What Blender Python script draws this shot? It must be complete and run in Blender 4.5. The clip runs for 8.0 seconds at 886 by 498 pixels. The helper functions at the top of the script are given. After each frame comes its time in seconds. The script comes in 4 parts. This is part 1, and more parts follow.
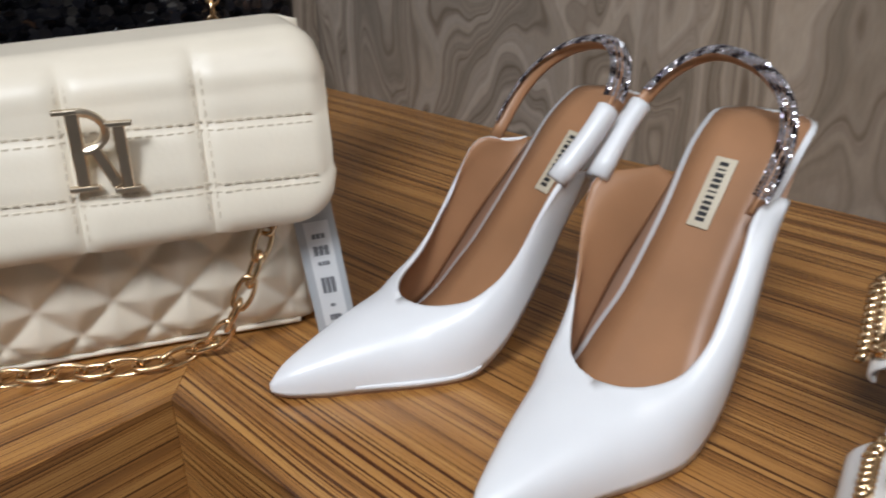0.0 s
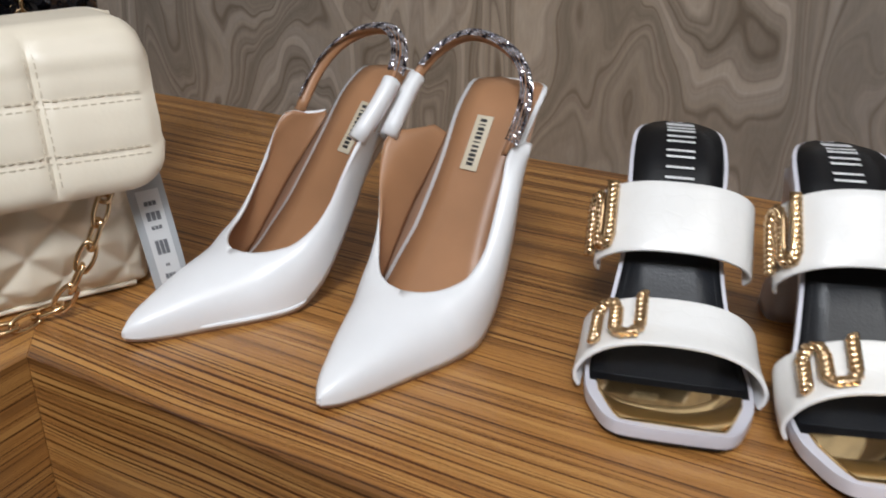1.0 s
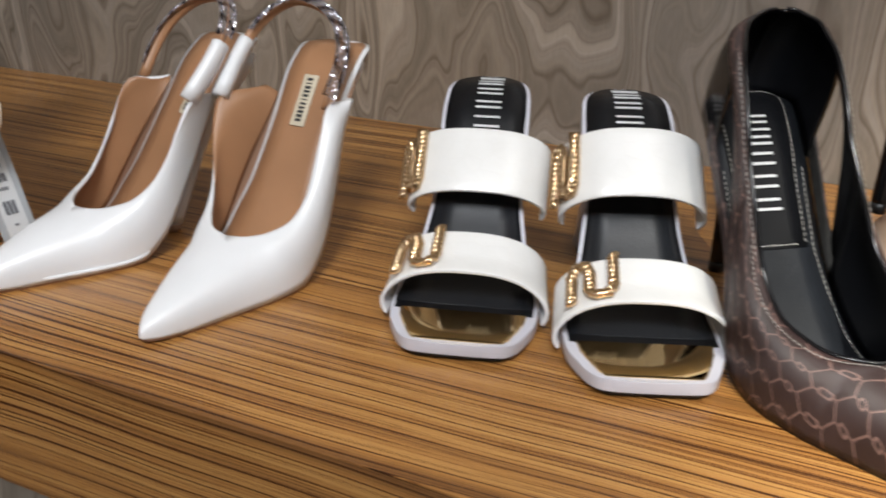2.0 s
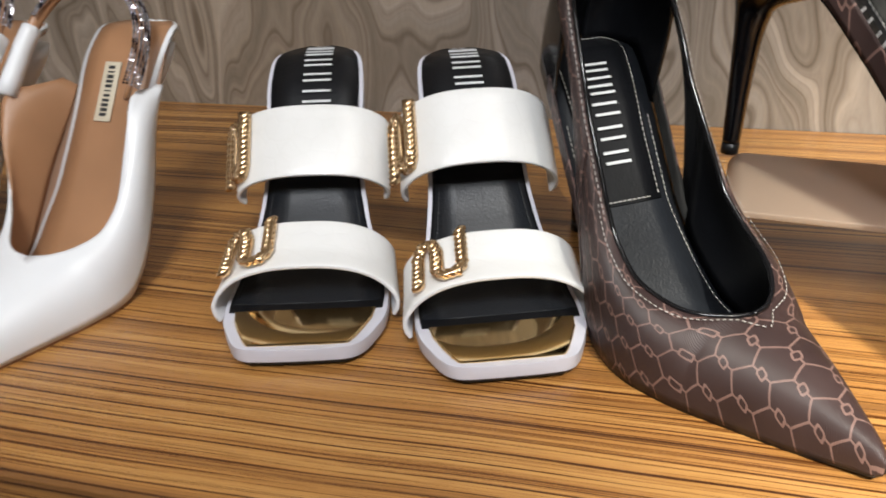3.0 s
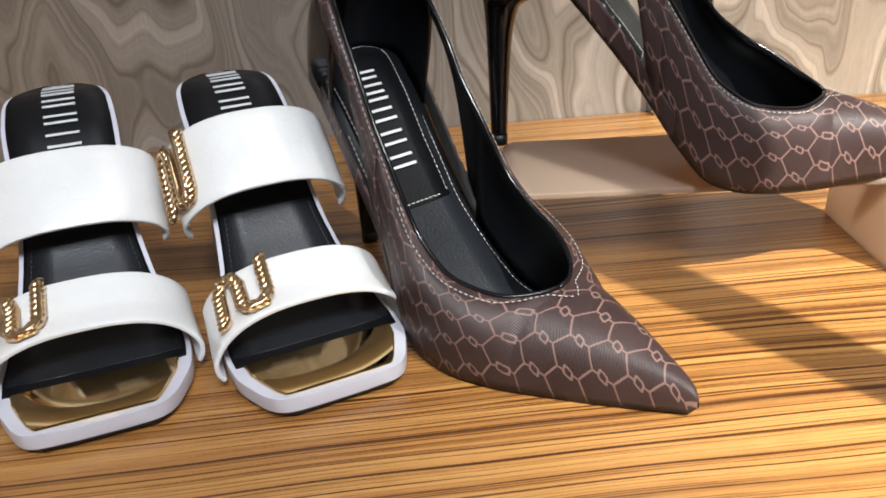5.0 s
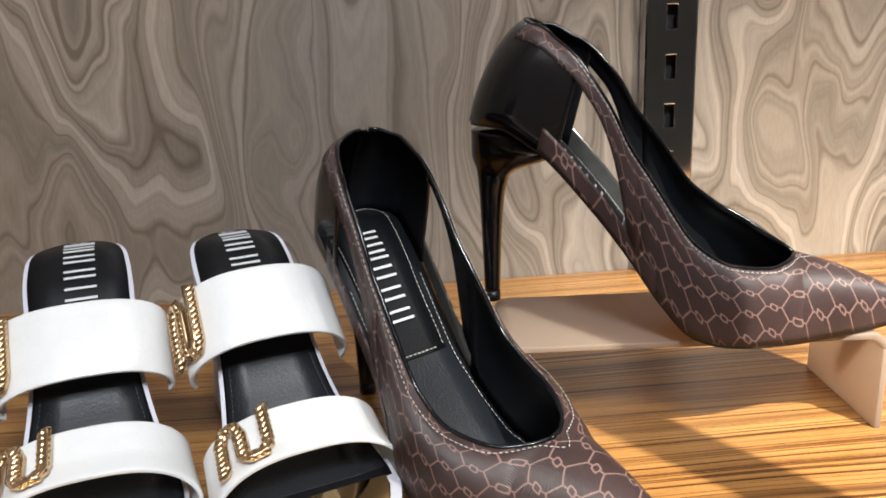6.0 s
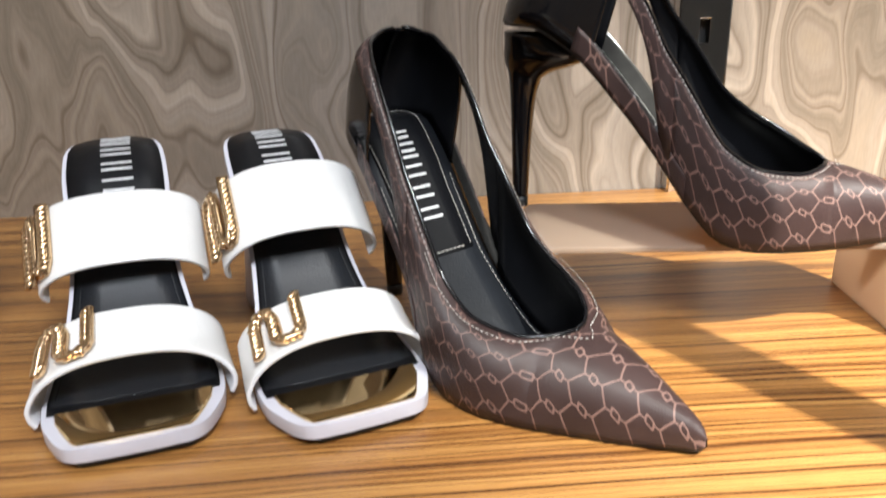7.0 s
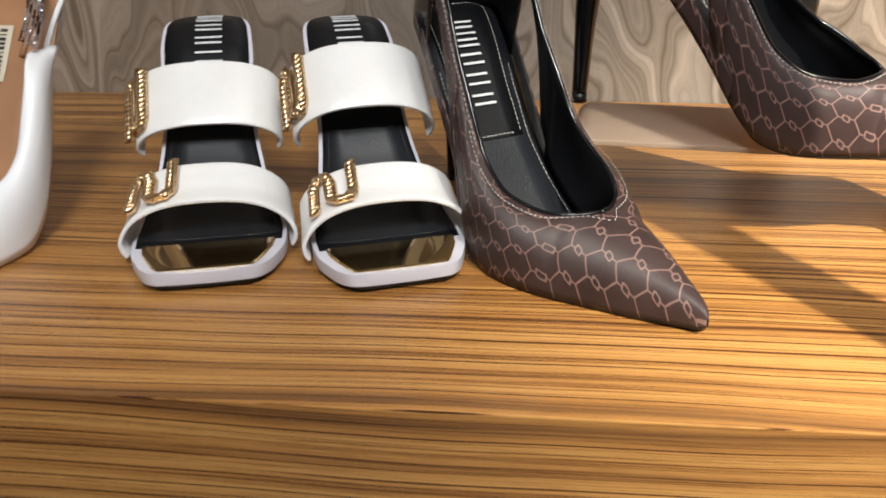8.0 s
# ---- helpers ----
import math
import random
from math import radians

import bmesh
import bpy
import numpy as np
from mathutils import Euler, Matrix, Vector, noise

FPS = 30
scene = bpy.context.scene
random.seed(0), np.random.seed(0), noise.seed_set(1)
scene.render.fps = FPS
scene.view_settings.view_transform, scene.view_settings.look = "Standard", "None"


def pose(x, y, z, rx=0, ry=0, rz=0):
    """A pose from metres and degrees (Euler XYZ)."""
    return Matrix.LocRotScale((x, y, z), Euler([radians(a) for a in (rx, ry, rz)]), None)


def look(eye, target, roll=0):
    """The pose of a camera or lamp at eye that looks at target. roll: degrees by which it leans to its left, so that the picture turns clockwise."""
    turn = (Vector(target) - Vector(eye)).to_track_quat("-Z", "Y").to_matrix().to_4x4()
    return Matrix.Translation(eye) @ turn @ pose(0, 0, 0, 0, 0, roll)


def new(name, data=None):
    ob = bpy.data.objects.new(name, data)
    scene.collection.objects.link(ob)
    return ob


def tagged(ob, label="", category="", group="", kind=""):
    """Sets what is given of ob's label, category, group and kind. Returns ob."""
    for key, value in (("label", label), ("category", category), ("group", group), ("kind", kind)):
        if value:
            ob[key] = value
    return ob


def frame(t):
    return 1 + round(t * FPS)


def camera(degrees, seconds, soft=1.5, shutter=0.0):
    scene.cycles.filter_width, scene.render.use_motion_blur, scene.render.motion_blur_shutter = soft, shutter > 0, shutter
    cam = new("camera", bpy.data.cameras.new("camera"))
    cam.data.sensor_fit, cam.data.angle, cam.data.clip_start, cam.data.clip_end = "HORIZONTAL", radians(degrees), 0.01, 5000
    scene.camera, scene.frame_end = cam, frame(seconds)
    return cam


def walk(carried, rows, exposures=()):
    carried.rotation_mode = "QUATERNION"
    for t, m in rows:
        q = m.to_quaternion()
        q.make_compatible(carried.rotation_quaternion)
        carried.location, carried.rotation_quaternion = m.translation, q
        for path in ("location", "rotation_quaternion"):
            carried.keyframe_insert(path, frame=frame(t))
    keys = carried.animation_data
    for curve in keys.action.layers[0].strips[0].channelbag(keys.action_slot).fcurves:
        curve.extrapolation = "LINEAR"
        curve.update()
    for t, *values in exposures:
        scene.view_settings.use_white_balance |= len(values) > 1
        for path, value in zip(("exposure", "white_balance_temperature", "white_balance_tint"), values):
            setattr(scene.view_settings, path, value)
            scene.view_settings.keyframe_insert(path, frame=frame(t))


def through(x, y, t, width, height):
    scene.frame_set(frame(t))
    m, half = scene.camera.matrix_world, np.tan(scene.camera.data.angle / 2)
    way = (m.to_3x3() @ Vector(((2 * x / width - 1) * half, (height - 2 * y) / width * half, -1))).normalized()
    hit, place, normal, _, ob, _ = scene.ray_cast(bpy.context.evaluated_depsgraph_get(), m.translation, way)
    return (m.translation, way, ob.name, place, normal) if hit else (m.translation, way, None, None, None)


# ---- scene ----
cam = camera(59.1, 8.0, 1.8, 0.3)
PATH = [
    (0, (0.671, 0.525, 0.215), (-0.579, 1.844, -0.62), -0.4),
    (0.5, (0.686, 0.495, 0.226), (-0.31, 2.029, -0.583), 1.3),
    (1, (0.711, 0.447, 0.221), (-0.098, 2.079, -0.604), 1.7),
    (1.5, (0.747, 0.418, 0.224), (0.014, 2.077, -0.621), 0.8),
    (2, (0.798, 0.438, 0.218), (0.104, 2.106, -0.641), 1.1),
    (2.2, (0.825, 0.449, 0.223), (0.139, 2.098, -0.676), 0.6),
    (3.3, (0.806, 0.495, 0.204), (0.48, 2.222, -0.751), -2.5),
    (3.5, (0.787, 0.5, 0.205), (0.55, 2.22, -0.787), -2.3),
    (4, (0.791, 0.489, 0.203), (0.746, 2.247, -0.749), -2.3),
    (4.2, (0.798, 0.489, 0.2), (0.812, 2.259, -0.732), -2.7),
    (5.5, (0.798, 0.484, 0.201), (0.965, 2.302, -0.616), -2.8),
    (6, (0.796, 0.469, 0.208), (0.977, 2.388, -0.326), -2.5),
    (6.5, (0.795, 0.46, 0.202), (0.94, 2.389, -0.305), -2.2),
    (7, (0.791, 0.459, 0.192), (0.906, 2.332, -0.498), -1.6),
    (7.5, (0.796, 0.448, 0.187), (0.827, 2.254, -0.673), -0.4),
    (8, (0.823, 0.42, 0.183), (0.664, 2.215, -0.686), -0.3),
]
walk(cam, [(t, look(eye, target, roll)) for t, eye, target, roll in PATH],
     [(0, -0.2, 6100, 10), (1, -0.17, 6250, 10), (1.5, -0.16, 6350, 10), (3.5, -0.13, 6450, 10), (4, -0.11, 6250, 10), (5.5, -0.09, 6100, 10), (6, -0.02, 6200, 10), (7, 0.25, 6200, 10), (7.5, 0.06, 6450, 10), (8, -0.14, 6550, 10)])

# ---- world, lamps ----
world = bpy.data.worlds.new("shop_air")
scene.world = world
world.use_nodes = True
world.node_tree.nodes["Background"].inputs[0].default_value = (0.9, 0.95, 1.0, 1)
world.node_tree.nodes["Background"].inputs[1].default_value = 0.02


def area_lamp(name, eye, target, sx, sy, watts, colour):
    data = bpy.data.lights.new(name, "AREA")
    data.shape, data.size, data.size_y, data.energy, data.color = "RECTANGLE", sx, sy, watts, colour
    ob = new(name, data)
    ob.matrix_world = look(eye, target)
    return ob


def spot_lamp(name, eye, target, watts, colour, angle, blend, radius):
    data = bpy.data.lights.new(name, "SPOT")
    data.energy, data.color, data.spot_size, data.spot_blend, data.shadow_soft_size = watts, colour, radians(angle), blend, radius
    ob = new(name, data)
    ob.matrix_world = look(eye, target)
    return ob


area_lamp("ceiling_panel_light", (1.0, -0.65, 1.75), (0.7, 0.5, 0), 0.6, 0.5, 47, (0.96, 0.98, 1.0))
area_lamp("ceiling_panel_light", (1.6, 0.2, 1.75), (1.6, 0.2, 0), 0.7, 0.7, 13, (1.0, 0.965, 0.92))
spot_lamp("ceiling_spot_light", (1.666, -0.343, 1.75), (1.25, 0.76, 0.0), 740, (1.0, 0.955, 0.83), 27, 1.0, 0.007)

# ---- materials ----


class Nodes:
    """A short way to write a node material."""

    def __init__(self, name):
        self.mat = bpy.data.materials.new(name)
        self.mat.use_nodes = True
        self.tree = self.mat.node_tree
        self.bsdf = self.tree.nodes["Principled BSDF"]
        self.out = self.tree.nodes["Material Output"]

    def add(self, kind, **values):
        node = self.tree.nodes.new(kind)
        for key, value in values.items():
            setattr(node, key, value)
        return node

    def link(self, a, b):
        self.tree.links.new(a, b)

    def put(self, socket, value):
        if isinstance(value, (int, float, tuple)):
            socket.default_value = value
        else:
            self.link(value, socket)

    def math(self, operation, a, b=0.0, c=0.0):
        node = self.add("ShaderNodeMath", operation=operation)
        for socket, value in zip(node.inputs, (a, b, c)):
            self.put(socket, value)
        return node.outputs[0]

    def coords(self, kind="Object", scale=(1, 1, 1), turn=(0, 0, 0)):
        where = self.add("ShaderNodeTexCoord")
        mapping = self.add("ShaderNodeMapping")
        self.link(where.outputs[kind], mapping.inputs[0])
        mapping.inputs["Scale"].default_value = scale
        mapping.inputs["Rotation"].default_value = turn
        return mapping.outputs[0]

    def noise(self, vector, scale, detail=4, rough=0.5, distortion=0.0, colour=False):
        node = self.add("ShaderNodeTexNoise")
        self.link(vector, node.inputs["Vector"])
        node.inputs["Scale"].default_value = scale
        node.inputs["Detail"].default_value = detail
        node.inputs["Roughness"].default_value = rough
        node.inputs["Distortion"].default_value = distortion
        return node.outputs["Color" if colour else "Fac"]

    def ramp(self, fac, stops, ease="LINEAR"):
        node = self.add("ShaderNodeValToRGB")
        node.color_ramp.interpolation = ease
        self.link(fac, node.inputs[0])
        while len(node.color_ramp.elements) < len(stops):
            node.color_ramp.elements.new(0.5)
        for element, (at, colour) in zip(node.color_ramp.elements, stops):
            element.position, element.color = at, (*colour, 1)
        return node.outputs[0]

    def mix(self, fac, a, b, blend="MIX"):
        node = self.add("ShaderNodeMix", data_type="RGBA", blend_type=blend)
        self.put(node.inputs[0], fac)
        for socket, value in ((node.inputs[6], a), (node.inputs[7], b)):
            self.put(socket, (*value, 1) if isinstance(value, tuple) and len(value) == 3 else value)
        return node.outputs[2]

    def bump(self, height, strength, distance):
        node = self.add("ShaderNodeBump")
        node.inputs["Strength"].default_value = strength
        node.inputs["Distance"].default_value = distance
        self.link(height, node.inputs["Height"])
        self.link(node.outputs[0], self.bsdf.inputs["Normal"])

    def set(self, **values):
        names = {"colour": "Base Color", "rough": "Roughness", "metal": "Metallic", "coat": "Coat Weight", "coat_rough": "Coat Roughness",
                 "ior": "IOR", "glass": "Transmission Weight", "alpha": "Alpha", "specular": "Specular IOR Level", "sheen": "Sheen Weight",
                 "scatter": "Subsurface Weight"}
        for key, value in values.items():
            if isinstance(value, tuple) and len(value) == 3:
                value = (*value, 1)
            self.put(self.bsdf.inputs[names[key]], value)
        return self.mat


def plain(name, colour, rough, metal=0.0, grain=0.06, size=60.0, relief=0.0, **more):
    """One colour with slight mottling and a fine grain."""
    n = Nodes(name)
    where = n.coords()
    soft = n.noise(where, size * 0.25, 3)
    dark = tuple(c * (1 - 2 * grain) for c in colour)
    pale = tuple(min(1, c * (1 + grain)) for c in colour)
    base = n.ramp(soft, ((0.3, dark), (0.7, pale)))
    fine = n.noise(where, size * 6, 3)
    if relief:
        n.bump(fine, 0.35, relief)
    r = n.math("MULTIPLY_ADD", fine, 0.12 * (1 if rough > 0.15 else 0.3), rough - (0.06 if rough > 0.15 else 0.018))
    return n.set(colour=base, rough=r, metal=metal, **more)


def zebrano():
    """Honey-brown veneer with thin dark stripes along its length."""
    n = Nodes("zebrano_veneer")
    bend = n.noise(n.coords(scale=(1.6, 3, 3)), 1.8, 2)
    split = n.add("ShaderNodeSeparateXYZ")
    n.link(n.coords(), split.inputs[0])
    across = n.math("SUBTRACT", split.outputs[1], split.outputs[2])
    across = n.math("MULTIPLY_ADD", bend, 0.02, across)
    stretched = n.add("ShaderNodeCombineXYZ")
    n.link(n.math("MULTIPLY", split.outputs[0], 0.45), stretched.inputs[0])
    n.link(n.math("MULTIPLY", across, 170.0), stretched.inputs[1])
    broad = n.noise(stretched.outputs[0], 0.55, 2, 0.5)
    lines = n.noise(stretched.outputs[0], 3.2, 2, 0.55)
    hair = n.noise(stretched.outputs[0], 9.5, 2, 0.6)
    pores = n.noise(n.coords(scale=(60, 1500, 1500)), 1.0, 2)
    base = n.ramp(broad, ((0.3, (0.2, 0.088, 0.026)), (0.46, (0.4, 0.186, 0.05)), (0.75, (0.545, 0.292, 0.089))))
    dark = n.ramp(lines, ((0.385, (0.19, 0.12, 0.08)), (0.415, (0.45, 0.35, 0.27)), (0.435, (1, 1, 1))))
    fine = n.ramp(hair, ((0.38, (0.36, 0.26, 0.2)), (0.46, (1, 1, 1))))
    spots = n.ramp(pores, ((0.3, (0.8, 0.76, 0.72)), (0.5, (1, 1, 1))))
    colour = n.mix(1.0, n.mix(1.0, n.mix(1.0, base, dark, "MULTIPLY"), fine, "MULTIPLY"), spots, "MULTIPLY")
    smear = n.noise(n.coords(), 9, 3)
    rough = n.math("MULTIPLY_ADD", smear, 0.16, 0.27)
    n.bump(hair, 0.12, 0.0003)
    return n.set(colour=colour, rough=rough, coat=0.25, coat_rough=0.22)


def marble(turn=(0, 0, 0)):
    """Taupe laminate with flowing, agate-like bands."""
    n = Nodes("swirl_laminate")
    where = n.coords(scale=(1.1, 1.1, 0.42), turn=turn)
    warp = n.noise(where, 5.0, 3, 0.5, colour=True)
    bent = n.mix(0.13, where, warp, "ADD")
    warp2 = n.noise(bent, 7.0, 2, 0.4, colour=True)
    bent2 = n.mix(0.08, bent, warp2, "ADD")
    field = n.noise(bent2, 5.5, 2.5, 0.45)

    def strata(count, detail):
        node = n.add("ShaderNodeTexNoise", noise_dimensions="1D")
        n.link(n.math("MULTIPLY", field, count), node.inputs["W"])
        node.inputs["Scale"].default_value = 1.0
        node.inputs["Detail"].default_value = detail
        return node.outputs["Fac"]

    body = n.ramp(strata(16.0, 3.0), ((0.3, (0.168, 0.143, 0.115)), (0.45, (0.222, 0.19, 0.154)), (0.55, (0.262, 0.226, 0.187)), (0.7, (0.35, 0.308, 0.262))))
    veins = n.ramp(strata(90.0, 3.0), ((0.3, (0.62, 0.58, 0.54)), (0.4, (0.9, 0.88, 0.87)), (0.5, (1, 1, 1)), (0.7, (1.2, 1.19, 1.17))))
    colour = n.mix(1.0, body, veins, "MULTIPLY")
    patch = n.noise(n.coords(scale=(1, 1, 0.5), turn=turn), 3.0, 3)
    colour = n.mix(1.0, colour, n.ramp(patch, ((0.35, (0.86, 0.88, 0.92)), (0.65, (1.08, 1.02, 0.95)))), "MULTIPLY")
    grain = n.noise(n.coords(scale=(6, 6, 1)), 90, 3)
    colour = n.mix(1.0, colour, n.ramp(grain, ((0.3, (0.9, 0.89, 0.88)), (0.65, (1, 1, 1)))), "MULTIPLY")
    return n.set(colour=colour, rough=0.36, coat=0.12, coat_rough=0.2)


def monogram():
    """Dark brown coated canvas: a net of pink-brown six-sided cells with small hooks in it, and fine ribs."""
    n = Nodes("monogram_canvas")
    where = n.add("ShaderNodeTexCoord")
    split = n.add("ShaderNodeSeparateXYZ")
    n.link(where.outputs["UV"], split.inputs[0])
    wide, tall = 0.018, 0.0255
    x = n.math("DIVIDE", split.outputs[1], wide)
    y = n.math("DIVIDE", split.outputs[0], tall)

    def cell(shift):
        a = n.math("SUBTRACT", n.math("FRACT", n.math("ADD", x, shift + 40.0)), 0.5)
        b = n.math("SUBTRACT", n.math("FRACT", n.math("ADD", y, shift + 40.0)), 0.5)
        return a, b

    def reach(a, b):
        p, q = n.math("ABSOLUTE", a), n.math("ABSOLUTE", n.math("MULTIPLY", b, 1.732))
        return n.math("MAXIMUM", p, n.math("ADD", n.math("MULTIPLY", p, 0.5), n.math("MULTIPLY", q, 0.866)))

    a1, b1 = cell(0.0)
    a2, b2 = cell(0.5)
    inside = n.math("MINIMUM", reach(a1, b1), reach(a2, b2))
    net = n.math("GREATER_THAN", inside, 0.473)

    def hook(shift_x, shift_y):
        a = n.math("SUBTRACT", n.math("FRACT", n.math("ADD", x, shift_x + 40.0)), 0.5)
        b = n.math("SUBTRACT", n.math("FRACT", n.math("ADD", y, shift_y + 40.0)), 0.5)
        a = n.math("ADD", n.math("MULTIPLY", a, wide / 0.0165), n.math("MULTIPLY", b, 0.6))
        far = n.math("POWER", n.math("ADD", n.math("POWER", n.math("ABSOLUTE", n.math("DIVIDE", a, 0.15)), 4.0), n.math("POWER", n.math("ABSOLUTE", n.math("DIVIDE", b, 0.085)), 4.0)), 0.25)
        ring = n.math("LESS_THAN", n.math("ABSOLUTE", n.math("SUBTRACT", far, 0.8)), 0.2)
        core = n.math("LESS_THAN", far, 0.62)
        return ring, core

    ring1, core1 = hook(0.5, 0.0)
    ring2, core2 = hook(0.0, 0.5)
    core = n.math("MAXIMUM", core1, core2)
    line = n.math("MAXIMUM", n.math("MULTIPLY", net, n.math("SUBTRACT", 1.0, core)), n.math("MAXIMUM", ring1, ring2))
    ribs = n.math("SINE", n.math("MULTIPLY", n.math("ADD", split.outputs[0], n.math("MULTIPLY", split.outputs[1], 0.5)), 9000.0))
    soft = n.noise(n.coords(), 40, 3)
    brown = n.ramp(soft, ((0.3, (0.031, 0.0165, 0.0155)), (0.7, (0.046, 0.0255, 0.024))))
    colour = n.mix(line, brown, (0.2, 0.12, 0.102))
    height = n.math("ADD", n.math("MULTIPLY", ribs, 0.5), n.math("MULTIPLY", line, 0.6))
    n.bump(height, 0.5, 0.0003)
    return n.set(colour=colour, rough=n.math("MULTIPLY_ADD", soft, 0.1, 0.42), coat=0.04, coat_rough=0.3)


def croc():
    """White leather embossed with a fine reptile grain."""
    n = Nodes("embossed_white_leather")
    cells = n.add("ShaderNodeTexVoronoi", feature="DISTANCE_TO_EDGE")
    n.link(n.coords("UV", scale=(1.0, 0.75, 1)), cells.inputs["Vector"])
    cells.inputs["Scale"].default_value = 125
    cells.inputs["Randomness"].default_value = 0.6
    grooves = n.ramp(cells.outputs["Distance"], ((0.0, (0, 0, 0)), (0.09, (1, 1, 1))))
    n.bump(grooves, 0.16, 0.0003)
    soft = n.noise(n.coords(), 30, 3)
    base = n.ramp(soft, ((0.3, (0.78, 0.775, 0.755)), (0.7, (0.83, 0.825, 0.81))))
    # shade of the embossed grooves, put into the colour as a faint darkening
    colour = n.mix(1.0, base, n.ramp(cells.outputs["Distance"], ((0.0, (0.985, 0.984, 0.98)), (0.06, (1, 1, 1)))), "MULTIPLY")
    return n.set(colour=colour, rough=0.32, coat=0.15, coat_rough=0.15)


def frosted():
    n = Nodes("frosted_acrylic")
    fine = n.noise(n.coords(), 700, 2)
    n.bump(fine, 0.1, 0.0001)
    through = n.add("ShaderNodeBsdfTranslucent")
    through.inputs["Color"].default_value = (0.7, 0.56, 0.44, 1)
    both = n.add("ShaderNodeMixShader")
    both.inputs[0].default_value = 0.45
    n.link(n.bsdf.outputs[0], both.inputs[1])
    n.link(through.outputs[0], both.inputs[2])
    n.link(both.outputs[0], n.out.inputs["Surface"])
    return n.set(colour=(0.47, 0.385, 0.31), rough=0.42, glass=0.35, ior=1.3)


WOOD = zebrano()
MARBLE = marble()
MARBLE_SIDE = marble((0, 0, radians(90)))
BROWN = monogram()
PATENT = plain("black_patent_leather", (0.005, 0.005, 0.006), 0.16, grain=0.1, coat=0.2, coat_rough=0.03, ior=1.4)
BLACK = plain("black_leather", (0.005, 0.0054, 0.007), 0.42, grain=0.2, size=120, relief=0.0003, specular=0.3)
GREY_INSOLE = plain("dark_grey_insole", (0.014, 0.016, 0.02), 0.38, grain=0.15, size=140, relief=0.0005, specular=0.45)
WHITE = plain("white_satin_leather", (0.82, 0.83, 0.85), 0.36, grain=0.02, size=90, relief=0.0001, coat=0.15, coat_rough=0.3)
CROC = croc()
RIM = plain("lilac_white_rubber", (0.6, 0.595, 0.66), 0.42, grain=0.04)
TAN = plain("tan_lining_leather", (0.39, 0.2, 0.1), 0.42, grain=0.08, size=80, relief=0.0002)
SOLE = plain("tan_outsole", (0.4, 0.24, 0.16), 0.5)
DARK_SOLE = plain("black_outsole", (0.01, 0.01, 0.01), 0.4)
GOLD = plain("polished_gold", (0.74, 0.535, 0.315), 0.22, metal=1.0, grain=0.05)
GOLD_MIRROR = plain("gold_mirror_plate", (0.75, 0.55, 0.28), 0.06, metal=1.0, grain=0.03)
PALE_GOLD = plain("pale_champagne_metal", (0.8, 0.68, 0.52), 0.3, metal=1.0, grain=0.05)
CHROME = plain("chromed_steel", (0.74, 0.73, 0.71), 0.08, metal=1.0, grain=0.05)
CRYSTAL = plain("rhinestone", (0.72, 0.72, 0.78), 0.08, metal=0.85, grain=0.25, size=900)
GUNMETAL = plain("dark_rhinestone", (0.09, 0.08, 0.1), 0.12, metal=0.9, grain=0.3, size=900)
CLEAR = plain("clear_glossy_film", (0.1, 0.097, 0.09), 0.13, metal=0.4, grain=0.2, size=200, coat=0.3, coat_rough=0.05)
GREY_INK = plain("grey_ink", (0.16, 0.165, 0.18), 0.6)
CREAM = plain("cream_quilted_leather", (0.82, 0.745, 0.61), 0.4, grain=0.03, size=80, relief=0.0002)
THREAD = plain("pale_thread", (0.5, 0.48, 0.45), 0.7)
CREAM_THREAD = plain("cream_thread", (0.69, 0.61, 0.48), 0.7)
CARD = plain("grey_card", (0.42, 0.44, 0.46), 0.55, grain=0.03)
PAPER = plain("white_sticker", (0.68, 0.69, 0.7), 0.5, grain=0.02)
INK = plain("black_ink", (0.02, 0.02, 0.022), 0.6)
PRINT = plain("silver_white_print", (0.7, 0.71, 0.72), 0.4)
LABEL = plain("cream_label", (0.62, 0.55, 0.42), 0.5)
SEQUIN = plain("black_sequins", (0.01, 0.01, 0.013), 0.1, grain=0.3, coat=0.8, coat_rough=0.04)
ACRYLIC = frosted()
PAINT = plain("grey_wall_paint", (0.3, 0.295, 0.288), 0.6, size=6)
TILE = plain("grey_floor", (0.25, 0.24, 0.23), 0.4, size=4)
SLOT_SHADE = plain("slot_shade_black", (0.01, 0.01, 0.01), 0.6)

# ---- building ----


def mesh_of(name, bm, *materials, smooth=True):
    data = bpy.data.meshes.new(name)
    bm.normal_update()
    bm.to_mesh(data)
    bm.free()
    for m in materials:
        data.materials.append(m)
    if smooth:
        data.shade_smooth()
    return data


def part(name, bm, material, parent, label="", smooth=True):
    materials = material if isinstance(material, tuple) else (material,)
    ob = new(name, mesh_of(name, bm, *materials, smooth=smooth))
    ob.parent = parent
    if label:
        ob["label"] = label
    return ob


def thing(name, m, label, category, group="", kind=""):
    ob = new(name)
    ob.empty_display_size = 0.02
    ob.matrix_world = m
    return tagged(ob, label, category, group, kind)


def solid(ob, thick, offset=-1.0, inner=0, rim=0):
    mod = ob.modifiers.new("thickness", "SOLIDIFY")
    mod.thickness, mod.offset, mod.material_offset, mod.material_offset_rim = thick, offset, inner, rim
    return ob


